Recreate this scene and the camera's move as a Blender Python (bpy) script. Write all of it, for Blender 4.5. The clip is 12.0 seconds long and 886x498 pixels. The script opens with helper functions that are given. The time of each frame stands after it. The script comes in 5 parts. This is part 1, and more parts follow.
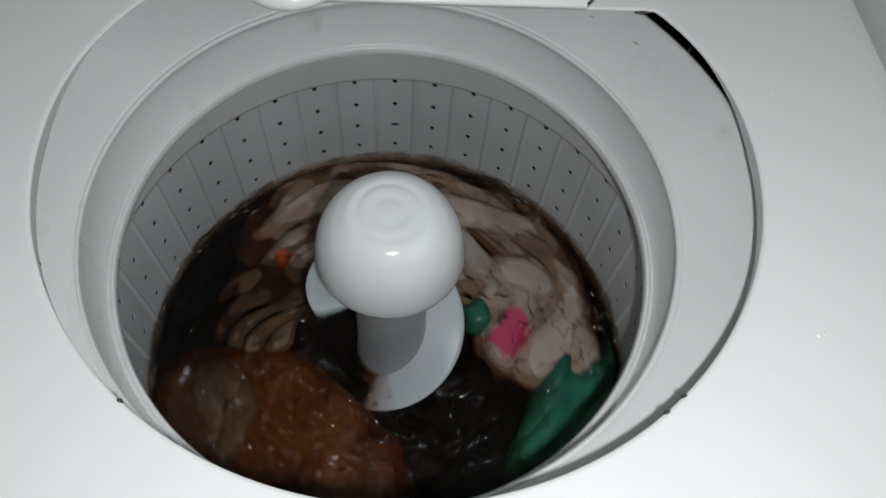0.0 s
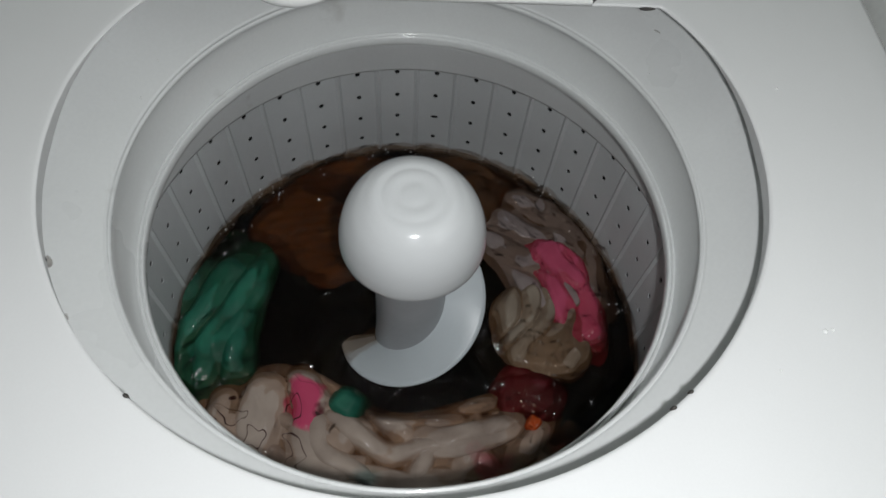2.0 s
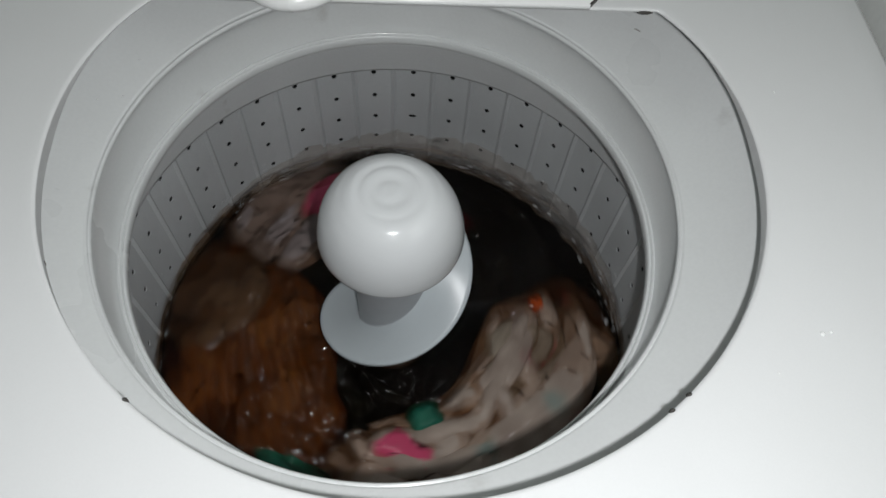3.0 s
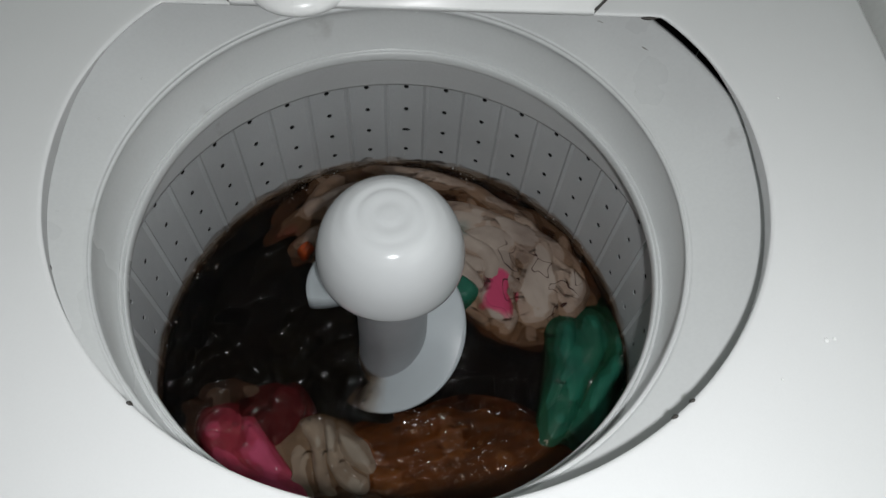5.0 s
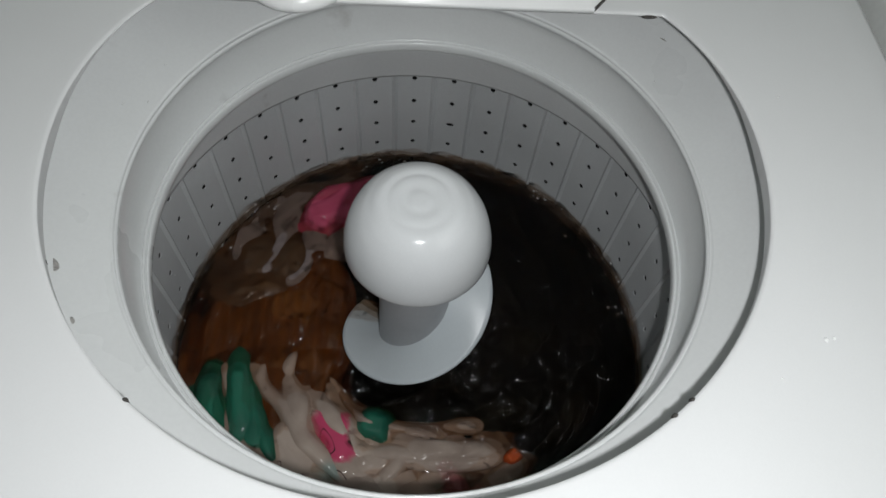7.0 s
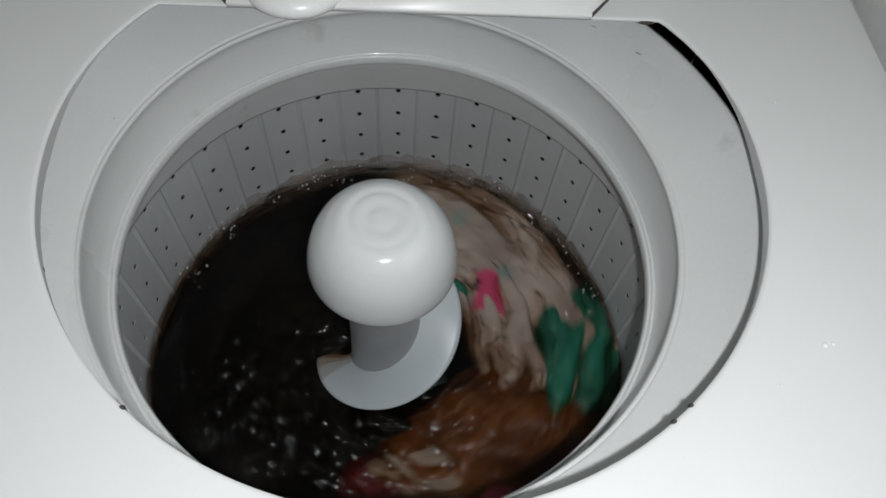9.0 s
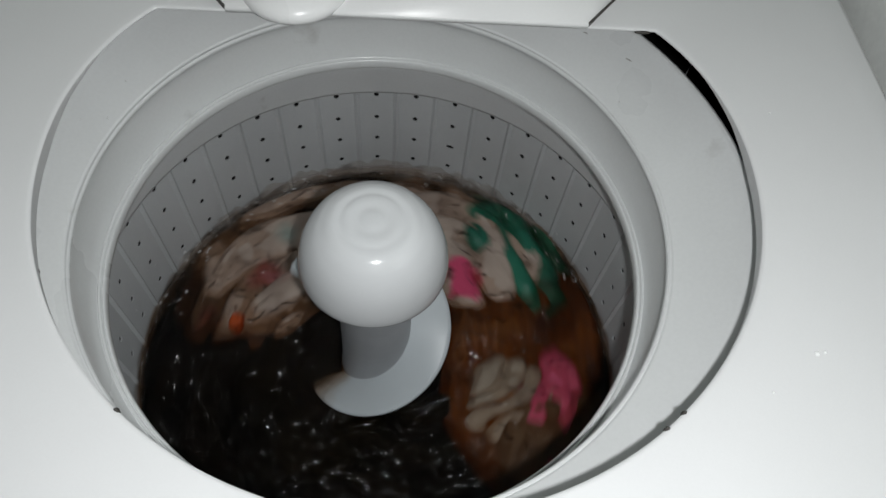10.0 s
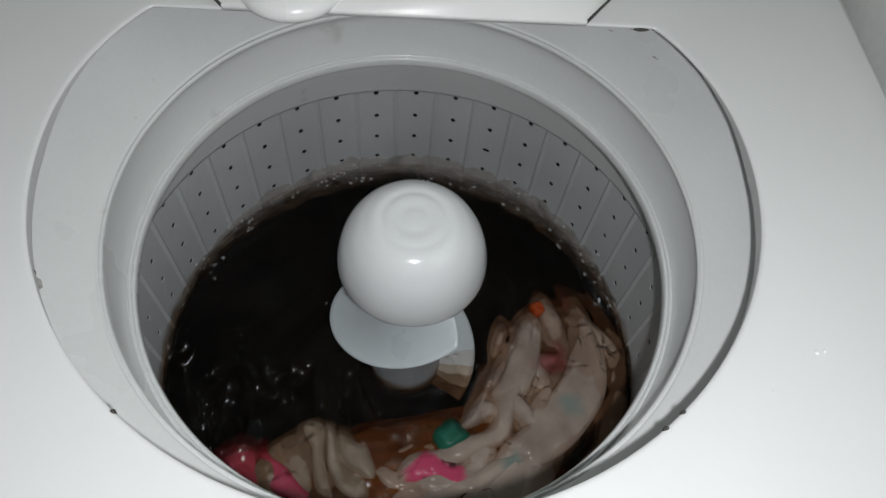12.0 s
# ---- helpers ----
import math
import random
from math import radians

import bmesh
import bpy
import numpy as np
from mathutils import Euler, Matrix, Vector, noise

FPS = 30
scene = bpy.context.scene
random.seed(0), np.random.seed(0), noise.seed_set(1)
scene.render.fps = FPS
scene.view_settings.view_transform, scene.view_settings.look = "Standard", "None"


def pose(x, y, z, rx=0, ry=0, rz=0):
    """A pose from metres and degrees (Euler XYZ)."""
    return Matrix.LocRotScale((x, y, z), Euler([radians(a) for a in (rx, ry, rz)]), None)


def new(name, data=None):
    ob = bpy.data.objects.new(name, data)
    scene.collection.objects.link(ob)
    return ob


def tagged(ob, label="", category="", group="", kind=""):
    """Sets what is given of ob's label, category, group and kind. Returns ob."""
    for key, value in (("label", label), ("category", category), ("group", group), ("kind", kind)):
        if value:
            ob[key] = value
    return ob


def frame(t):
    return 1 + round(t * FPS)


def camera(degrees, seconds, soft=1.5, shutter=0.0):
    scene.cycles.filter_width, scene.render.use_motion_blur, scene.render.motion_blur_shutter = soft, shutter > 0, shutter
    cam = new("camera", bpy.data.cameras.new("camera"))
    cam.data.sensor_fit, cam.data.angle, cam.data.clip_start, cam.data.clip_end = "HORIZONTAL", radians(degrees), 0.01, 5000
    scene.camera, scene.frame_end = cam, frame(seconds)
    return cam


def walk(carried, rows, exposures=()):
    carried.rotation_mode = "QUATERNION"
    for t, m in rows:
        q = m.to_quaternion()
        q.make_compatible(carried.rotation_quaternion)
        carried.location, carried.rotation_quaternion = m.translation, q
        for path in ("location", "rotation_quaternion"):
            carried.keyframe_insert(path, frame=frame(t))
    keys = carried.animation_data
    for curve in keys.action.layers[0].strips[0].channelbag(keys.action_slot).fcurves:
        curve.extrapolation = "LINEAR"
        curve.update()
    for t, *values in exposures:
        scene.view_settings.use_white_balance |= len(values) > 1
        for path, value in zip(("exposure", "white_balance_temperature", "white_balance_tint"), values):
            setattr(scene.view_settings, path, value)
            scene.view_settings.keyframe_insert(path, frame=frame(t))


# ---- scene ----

# ---------------------------------------------------------------- camera
FOV = 66.0
LIP = 0.80                       # height of the tub's inner lip over the floor
EYE = (0.0102, -0.2736, LIP + 0.4749)
cam = camera(FOV, 12.0, soft=1.5, shutter=0.5)


def held(up, left, lean, x, y, z):
    """The camera's pose with the sway of the hand that holds it: turns in degrees, shifts in metres, along its own axes."""
    return pose(*EYE, 29.58, 0, -7.3) @ pose(0, 0, 0, 0, 0, 6.81) @ pose(x, y, z, up, left, lean)


walk(cam, [
    (0.0, held(0.000, 0.000, 0.000, 0.00000, 0.00000, 0.00000)),
    (0.5, held(0.058, 0.175, -0.091, -0.00031, -0.00024, -0.00044)),
    (1.0, held(0.071, 0.209, 0.051, -0.00221, -0.00238, -0.00156)),
    (1.5, held(-0.050, 0.104, 0.040, -0.00295, -0.00247, -0.00149)),
    (2.0, held(-0.006, 0.148, 0.022, -0.00234, -0.00236, -0.00068)),
    (2.5, held(0.158, 0.153, -0.053, -0.00175, -0.00146, 0.00086)),
    (3.0, held(0.250, 0.088, -0.093, -0.00192, -0.00217, 0.00040)),
    (5.0, held(0.513, 0.445, 0.102, -0.00145, -0.00109, 0.00123)),
    (5.5, held(0.622, 0.471, 0.042, -0.00120, -0.00182, 0.00048)),
    (6.0, held(0.411, 0.436, 0.046, -0.00128, -0.00066, -0.00027)),
    (6.5, held(0.563, 0.181, 0.410, -0.00400, -0.00363, -0.00100)),
    (8.5, held(0.537, -0.037, 0.310, -0.00194, 0.00066, -0.00065)),
    (9.0, held(0.963, 0.031, 0.270, -0.00279, -0.00217, -0.00125)),
    (9.5, held(1.091, -0.120, 0.595, -0.00343, -0.00246, -0.00016)),
    (10.0, held(1.514, -0.429, 0.807, -0.00348, -0.00276, 0.00030)),
    (10.5, held(1.210, -0.330, 0.538, -0.00294, -0.00065, -0.00107)),
    (11.0, held(1.123, -0.240, 0.562, -0.00311, -0.00088, -0.00161)),
    (11.5, held(0.975, -0.150, 0.550, -0.00295, -0.00038, -0.00218)),
    (12.0, held(1.244, -0.441, 0.660, -0.00230, -0.00115, -0.00156))])

# ---------------------------------------------------------------- light
world = bpy.data.worlds.new("dim_room")
scene.world = world
world.use_nodes = True
world.node_tree.nodes["Background"].inputs[0].default_value = (0.9, 1.0, 1.0, 1)
world.node_tree.nodes["Background"].inputs[1].default_value = 0.02

# the torch of the hand-held phone, beside the lens
torch = bpy.data.lights.new("phone_torch", "POINT")
torch.energy, torch.shadow_soft_size, torch.color = 6.35, 0.008, (0.992, 1.0, 1.008)
new("phone_torch", torch).location = (EYE[0] + 0.024, EYE[1] - 0.022, EYE[2] + 0.004)
scene.view_settings.exposure = 0.0


# ---------------------------------------------------------------- materials
def node(nt, kind, **inputs):
    n = nt.nodes.new(kind)
    for key, value in inputs.items():
        n.inputs[key.replace("_", " ")].default_value = value
    return n


def ramp(nt, fac, stops):
    r = nt.nodes.new("ShaderNodeValToRGB")
    while len(r.color_ramp.elements) < len(stops):
        r.color_ramp.elements.new(0.5)
    for e, (p, c) in zip(r.color_ramp.elements, stops):
        e.position, e.color = p, (*c, 1)
    nt.links.new(fac, r.inputs[0])
    return r.outputs[0]


def mixcol(nt, fac, a, b, mode="MIX"):
    m = nt.nodes.new("ShaderNodeMix")
    m.data_type, m.blend_type = "RGBA", mode
    for sock, v in ((m.inputs[0], fac), (m.inputs[6], a), (m.inputs[7], b)):
        if isinstance(v, bpy.types.NodeSocket):
            nt.links.new(v, sock)
        else:
            sock.default_value = v if isinstance(v, float) else (*v, 1)
    return m.outputs[2]


def surface(name, col, rough=0.4, spread=0.06, grain=0.05, scale=9.0, fine=400.0, bump=0.0, coat=0.0, spec=0.5, metal=0.0, stain=None):
    """A plain hard surface: colour drift, fine grain, uneven gloss, faint stains."""
    m = bpy.data.materials.new(name)
    m.use_nodes = True
    nt = m.node_tree
    b = nt.nodes["Principled BSDF"]
    tc = nt.nodes.new("ShaderNodeTexCoord").outputs["Object"]
    big = node(nt, "ShaderNodeTexNoise", Scale=scale, Detail=4.0)
    small = node(nt, "ShaderNodeTexNoise", Scale=fine, Detail=2.0)
    for n in (big, small):
        nt.links.new(tc, n.inputs["Vector"])
    lo = tuple(c * (1 - spread) for c in col)
    hi = tuple(min(1, c * (1 + spread)) for c in col)
    c1 = ramp(nt, big.outputs[0], [(0.3, lo), (0.7, hi)])
    g = ramp(nt, small.outputs[0], [(0.3, (1 - grain,) * 3), (0.7, (1, 1, 1))])
    c2 = mixcol(nt, 1.0, c1, g, "MULTIPLY")
    if stain:
        st = node(nt, "ShaderNodeTexNoise", Scale=stain[1], Detail=5.0, Roughness=0.65)
        nt.links.new(tc, st.inputs["Vector"])
        f = ramp(nt, st.outputs[0], [(stain[2], (0, 0, 0)), (stain[2] + 0.12, (stain[3],) * 3)])
        c2 = mixcol(nt, f, c2, stain[0])
    nt.links.new(c2, b.inputs["Base Color"])
    r = ramp(nt, big.outputs[0], [(0.3, (rough * 0.8,) * 3), (0.75, (rough * 1.25,) * 3)])
    nt.links.new(r, b.inputs["Roughness"])
    b.inputs["Specular IOR Level"].default_value = spec
    b.inputs["Coat Weight"].default_value = coat
    b.inputs["Coat Roughness"].default_value = 0.08
    b.inputs["Metallic"].default_value = metal
    if bump:
        bp = node(nt, "ShaderNodeBump", Strength=bump, Distance=0.001)
        nt.links.new(small.outputs[0], bp.inputs["Height"])
        nt.links.new(bp.outputs[0], b.inputs["Normal"])
    return m


def cloth(name, col, dark, weave=900.0, patches=(), crisp=0.012, wale=0.0, scribble=None, rough=0.72, spec=0.2, sheen=0.0, film_on=0.28):
    """Wet cloth: uneven soaking, weave bump, dyed patches (centre, radius, colour), printed scribble."""
    m = bpy.data.materials.new(name)
    m.use_nodes = True
    nt = m.node_tree
    b = nt.nodes["Principled BSDF"]
    tc = nt.nodes.new("ShaderNodeTexCoord").outputs["Object"]
    big = node(nt, "ShaderNodeTexNoise", Scale=16.0, Detail=5.0)
    small = node(nt, "ShaderNodeTexNoise", Scale=weave, Detail=2.0)
    nt.links.new(tc, big.inputs["Vector"])
    nt.links.new(tc, small.inputs["Vector"])
    c = ramp(nt, big.outputs[0], [(0.32, dark), (0.62, col)])
    height = small.outputs[0]
    if wale:
        w = node(nt, "ShaderNodeTexWave", Scale=wale, Distortion=2.2, Detail=2.0)
        w.inputs["Detail Scale"].default_value = 1.0
        nt.links.new(tc, w.inputs["Vector"])
        c = mixcol(nt, 1.0, c, ramp(nt, w.outputs[1], [(0.2, (0.80,) * 3), (0.8, (1, 1, 1))]), "MULTIPLY")
        height = w.outputs[1]
    warp = node(nt, "ShaderNodeTexNoise", Scale=28.0, Detail=3.0)
    nt.links.new(tc, warp.inputs["Vector"])
    for centre, radius, colour in patches:
        d = nt.nodes.new("ShaderNodeVectorMath")
        d.operation = "DISTANCE"
        nt.links.new(tc, d.inputs[0])
        d.inputs[1].default_value = centre
        add = nt.nodes.new("ShaderNodeMath")
        add.operation = "MULTIPLY_ADD"
        nt.links.new(warp.outputs[0], add.inputs[0])
        add.inputs[1].default_value = radius * 2.2
        nt.links.new(d.outputs["Value"], add.inputs[2])
        edge = radius * 2.1
        f = ramp(nt, add.outputs[0], [(max(0.0, edge - crisp), (1, 1, 1)), (edge, (0, 0, 0))])
        c = mixcol(nt, f, c, colour)
    if scribble:
        centre, radius, colour = scribble
        v = node(nt, "ShaderNodeTexNoise", Scale=44.0, Detail=0.6, Distortion=0.6)
        nt.links.new(tc, v.inputs["Vector"])
        line = ramp(nt, v.outputs[0], [(0.562, (0, 0, 0)), (0.570, (1, 1, 1)), (0.586, (1, 1, 1)), (0.594, (0, 0, 0))])
        d = nt.nodes.new("ShaderNodeVectorMath")
        d.operation = "DISTANCE"
        nt.links.new(tc, d.inputs[0])
        d.inputs[1].default_value = centre
        near = ramp(nt, d.outputs["Value"], [(radius * 0.8, (1, 1, 1)), (radius, (0, 0, 0))])
        c = mixcol(nt, mixcol(nt, 1.0, line, near, "MULTIPLY"), c, colour)
    nt.links.new(c, b.inputs["Base Color"])
    b.inputs["Roughness"].default_value = rough
    b.inputs["Specular IOR Level"].default_value = spec
    b.inputs["Sheen Weight"].default_value = sheen
    # thin film of water: small bright glints
    b.inputs["Coat Weight"].default_value = film_on
    b.inputs["Coat Roughness"].default_value = 0.12
    film = node(nt, "ShaderNodeTexNoise", Scale=120.0, Detail=1.5)
    nt.links.new(tc, film.inputs["Vector"])
    fb = node(nt, "ShaderNodeBump", Strength=1.0, Distance=0.0034)
    nt.links.new(film.outputs[0], fb.inputs["Height"])
    nt.links.new(fb.outputs[0], b.inputs["Coat Normal"])
    bp = node(nt, "ShaderNodeBump", Strength=0.35, Distance=0.0012)
    nt.links.new(height, bp.inputs["Height"])
    nt.links.new(bp.outputs[0], b.inputs["Normal"])
    return m


def water_material(foam=0.0):
    """The choppy surface: clear, faintly brown, mirror-like at each ripple."""
    m = bpy.data.materials.new("wash_water_surface")
    m.use_nodes = True
    nt = m.node_tree
    nt.nodes.remove(nt.nodes["Principled BSDF"])
    out = nt.nodes["Material Output"]
    tc = nt.nodes.new("ShaderNodeTexCoord").outputs["Object"]
    n1 = node(nt, "ShaderNodeTexNoise", Scale=64.0, Detail=2.0, Distortion=1.0)
    nt.links.new(tc, n1.inputs["Vector"])
    bp = node(nt, "ShaderNodeBump", Strength=1.0, Distance=0.0068)
    nt.links.new(n1.outputs[0], bp.inputs["Height"])
    clear = node(nt, "ShaderNodeBsdfTransparent", Color=(0.93, 0.89, 0.86, 1))
    gloss = node(nt, "ShaderNodeBsdfGlossy", Roughness=0.085)
    nt.links.new(bp.outputs[0], gloss.inputs["Normal"])
    fr = node(nt, "ShaderNodeFresnel", IOR=1.34)
    nt.links.new(bp.outputs[0], fr.inputs["Normal"])
    mix = nt.nodes.new("ShaderNodeMixShader")
    nt.links.new(fr.outputs[0], mix.inputs[0])
    nt.links.new(clear.outputs[0], mix.inputs[1])
    nt.links.new(gloss.outputs[0], mix.inputs[2])
    froth = node(nt, "ShaderNodeBsdfDiffuse", Color=(0.62, 0.60, 0.58, 1))
    mix2 = nt.nodes.new("ShaderNodeMixShader")
    mix2.inputs[0].default_value = foam
    nt.links.new(mix.outputs[0], mix2.inputs[1])
    nt.links.new(froth.outputs[0], mix2.inputs[2])
    nt.links.new(mix2.outputs[0], out.inputs[0])
    return m


def silt_material(name, tint, haze):
    """Murk hanging in the water at one depth: swallows light, scatters a little."""
    m = bpy.data.materials.new(name)
    m.use_nodes = True
    nt = m.node_tree
    nt.nodes.remove(nt.nodes["Principled BSDF"])
    tc = nt.nodes.new("ShaderNodeTexCoord").outputs["Object"]
    n2 = node(nt, "ShaderNodeTexNoise", Scale=14.0, Detail=4.0)
    nt.links.new(tc, n2.inputs["Vector"])
    clear = nt.nodes.new("ShaderNodeBsdfTransparent")
    nt.links.new(ramp(nt, n2.outputs[0], [(0.3, tuple(c * 0.86 for c in tint)), (0.7, tuple(min(1, c * 1.12) for c in tint))]), clear.inputs[0])
    murk = nt.nodes.new("ShaderNodeBsdfDiffuse")
    mix = nt.nodes.new("ShaderNodeMixShader")
    n3 = node(nt, "ShaderNodeTexNoise", Scale=9.0, Detail=3.0)
    nt.links.new(tc, n3.inputs["Vector"])
    nt.links.new(ramp(nt, n3.outputs[0], [(0.48, (haze,) * 3), (0.72, (haze + 0.02,) * 3)]), mix.inputs[0])
    nt.links.new(ramp(nt, n3.outputs[0], [(0.48, (0.004, 0.0045, 0.0015)), (0.72, (0.05, 0.043, 0.038))]), murk.inputs[0])
    nt.links.new(clear.outputs[0], mix.inputs[1])
    nt.links.new(murk.outputs[0], mix.inputs[2])
    nt.links.new(mix.outputs[0], nt.nodes["Material Output"].inputs[0])
    return m


ENAMEL = surface("white_enamel", (0.685, 0.695, 0.70), 0.22, 0.02, 0.015, 6, 700, coat=0.4)
TRIM_WHITE = surface("white_trim_plastic", (0.80, 0.81, 0.81), 0.3, 0.015, 0.02, 8, 500)
RING_PLASTIC = surface("grey_white_tub_plastic", (0.715, 0.735, 0.735), 0.3, 0.04, 0.03, 7, 350, bump=0.03, coat=0.5,
                       stain=((0.30, 0.285, 0.26), 13.0, 0.66, 0.35))
BASKET = surface("speckled_grey_basket_enamel", (0.57, 0.59, 0.60), 0.38, 0.06, 0.10, 10, 900, bump=0.08)
BASKET_RIM = surface("grey_balance_ring_plastic", (0.64, 0.655, 0.66), 0.35, 0.05, 0.04, 9, 400,
                     stain=((0.28, 0.26, 0.24), 16.0, 0.64, 0.4))
CUP_WHITE = surface("white_cup_plastic", (0.74, 0.76, 0.775), 0.2, 0.02, 0.02, 12, 500, coat=0.8)
AUGER_BLUE = surface("pale_blue_white_plastic", (0.58, 0.635, 0.665), 0.32, 0.04, 0.03, 14, 500)
POST_GREY = surface("worn_grey_post_plastic", (0.42, 0.435, 0.455), 0.35, 0.10, 0.06, 22, 420)
# near-black: dark metal parts, and shade put into the tub wall and basket shell
STEEL_AND_SHADE = surface("near_black_steel_and_shade", (0.012, 0.012, 0.013), 0.6, 0.2, 0.2, 8, 300)
# greyer copy of the enamel: the turned-down edge's shade is in its colour
SHADED_EDGE = surface("shaded_rolled_edge", (0.58, 0.585, 0.59), 0.35, 0.06, 0.05, 20, 500)
CHIP = surface("chipped_rusty_enamel", (0.05, 0.045, 0.04), 0.6, 0.3, 0.3, 200, 900)
PLASTER = surface("pale_wall_plaster", (0.74, 0.76, 0.74), 0.8, 0.05, 0.06, 3, 150, bump=0.15)
TILE = surface("grey_floor_tile", (0.34, 0.36, 0.34), 0.5, 0.1, 0.08, 5, 200, bump=0.1)
# opaque white: the bright glint of clear drops is put into their colour
DROP = surface("white_glint_droplet", (0.82, 0.83, 0.83), 0.06, 0.02, 0.02, coat=1.0)
WATER = water_material()
FOAMY = water_material(0.20)
# black colour for the shade that fills the cabinet behind the gap
GAP_SHADE = surface("black_gap_shade", (0.006, 0.006, 0.006), 0.9, 0.2, 0.2, 20, 300, spec=0.1)
SCUFF = surface("grey_scuff", (0.40, 0.39, 0.37), 0.6, 0.25, 0.2, 300, 900)

CREAM = cloth("wet_cream_cotton", (0.47, 0.385, 0.325), (0.25, 0.19, 0.158), 1200,
              patches=(((0.13, 0.10, -0.21), 0.022, (0.38, 0.14, 0.15)), ((0.16, -0.02, -0.21), 0.018, (0.25, 0.30, 0.27)),
                       ((0.09, 0.175, -0.21), 0.02, (0.45, 0.17, 0.18)), ((0.17, 0.07, -0.21), 0.016, (0.26, 0.31, 0.28))))
CREAM_PRINT = cloth("printed_cream_cotton", (0.48, 0.395, 0.335), (0.30, 0.235, 0.195), 1200,
                    patches=(((0.132, -0.012, -0.205), 0.023, (0.60, 0.07, 0.16)), ((0.120, 0.006, -0.205), 0.013, (0.10, 0.012, 0.02))), crisp=0.002,
                    scribble=((0.17, -0.02, -0.205), 0.062, (0.06, 0.025, 0.025)))
PALE = cloth("wet_oatmeal_cotton", (0.33, 0.275, 0.215), (0.18, 0.14, 0.105), 1000)
GREEN = cloth("wet_green_synthetic", (0.016, 0.17, 0.105), (0.006, 0.075, 0.05), 1500, rough=0.5, spec=0.35)
BROWN = cloth("wet_brown_corduroy", (0.185, 0.060, 0.006), (0.085, 0.026, 0.003), 700, wale=26.0)
TAN = cloth("wet_tan_lining", (0.125, 0.066, 0.030), (0.07, 0.038, 0.018), 900)
BLACK = cloth("wet_olive_black_wool", (0.0072, 0.0070, 0.0022), (0.0018, 0.0018, 0.0008), 600, rough=0.8, spec=0.06, film_on=0.03)
PINK = cloth("wet_pink_cotton", (0.56, 0.085, 0.17), (0.38, 0.05, 0.10), 1100)
GREY_CLOTH = cloth("wet_pale_grey_cotton", (0.34, 0.31, 0.32), (0.22, 0.19, 0.195), 1100)
MAROON = cloth("wet_maroon_cotton", (0.14, 0.012, 0.02), (0.07, 0.006, 0.012), 900)
ORANGE = cloth("wet_orange_cotton", (0.55, 0.10, 0.02), (0.35, 0.05, 0.01), 900)


# ---------------------------------------------------------------- mesh helpers
def mesh_object(name, verts, faces, material, parent=None, smooth=True):
    me = bpy.data.meshes.new(name)
    me.from_pydata([tuple(v) for v in verts], [], faces)
    me.polygons.foreach_set("use_smooth", [smooth] * len(me.polygons))
    me.materials.append(material)
    me.update()
    ob = new(name, me)
    if parent:
        ob.parent = parent
    return ob


def part(name, bm, material, parent, label="", smooth=True):
    bmesh.ops.recalc_face_normals(bm, faces=bm.faces)
    me = bpy.data.meshes.new(name)
    bm.to_mesh(me)
    bm.free()
    me.polygons.foreach_set("use_smooth", [smooth] * len(me.polygons))
    me.materials.append(material)
    ob = new(name, me)
    ob.parent = parent
    if label:
        ob["label"] = label
    return ob


def turned(name, profile, material, parent=None, steps=128, closed=False, label=""):
    """A body of revolution about z from a profile of (radius, height)."""
    verts, faces, n = [], [], len(profile)
    for i in range(steps):
        a = 2 * math.pi * i / steps
        verts += [(r * math.cos(a), r * math.sin(a), z) for r, z in profile]
    for i in range(steps):
        j = (i + 1) % steps
        for k in range(n if closed else n - 1):
            l = (k + 1) % n
            faces.append((i * n + k, j * n + k, j * n + l, i * n + l))
    ob = mesh_object(name, verts, faces, material, parent)
    if label:
        ob["label"] = label
    return ob


def rounded(points, sub=5):
    """A Catmull-Rom curve through the points of a profile."""
    p = [Vector(q) for q in points]
    p = [p[0] * 2 - p[1]] + p + [p[-1] * 2 - p[-2]]
    out = []
    for i in range(1, len(p) - 2):
        for s in range(sub):
            t = s / sub
            a, b, c, d = p[i - 1:i + 3]
            out.append(tuple(0.5 * ((2 * b) + (c - a) * t + (2 * a - 5 * b + 4 * c - d) * t * t + (3 * b - a - 3 * c + d) * t ** 3)))
    out.append(tuple(p[-2]))
    return out


def box(x0, x1, y0, y1, z0, z1, bevel=0.0, seg=2):
    bm = bmesh.new()
    bmesh.ops.create_cube(bm, size=1)
    for v in bm.verts:
        v.co = ((x0 + x1) / 2 + v.co.x * (x1 - x0), (y0 + y1) / 2 + v.co.y * (y1 - y0), (z0 + z1) / 2 + v.co.z * (z1 - z0))
    if bevel:
        bmesh.ops.bevel(bm, geom=bm.edges[:], offset=bevel, segments=seg, affect="EDGES", profile=0.5)
    return bm


# ---------------------------------------------------------------- the room
def room():
    x0, x1, y0, y1, h, t = -1.1, 0.395, -1.2, 0.62, 2.4, 0.1
    for name, b, mat, lab in (
            ("floor", (x0, x1, y0, y1, -t, 0), TILE, "grey tiled utility room floor"),
            ("ceiling", (x0 - t, x1 + t, y0 - t, y1 + t, h, h + t), PLASTER, "plain pale ceiling"),
            ("wall_north", (x0 - t, x1 + t, y1, y1 + t, -t, h), PLASTER, "plain pale plaster wall behind the washer"),
            ("wall_south", (x0 - t, x1 + t, y0 - t, y0, -t, h), PLASTER, "plain pale plaster wall"),
            ("wall_east", (x1, x1 + t, y0, y1, -t, h), PLASTER, "plain pale plaster wall"),
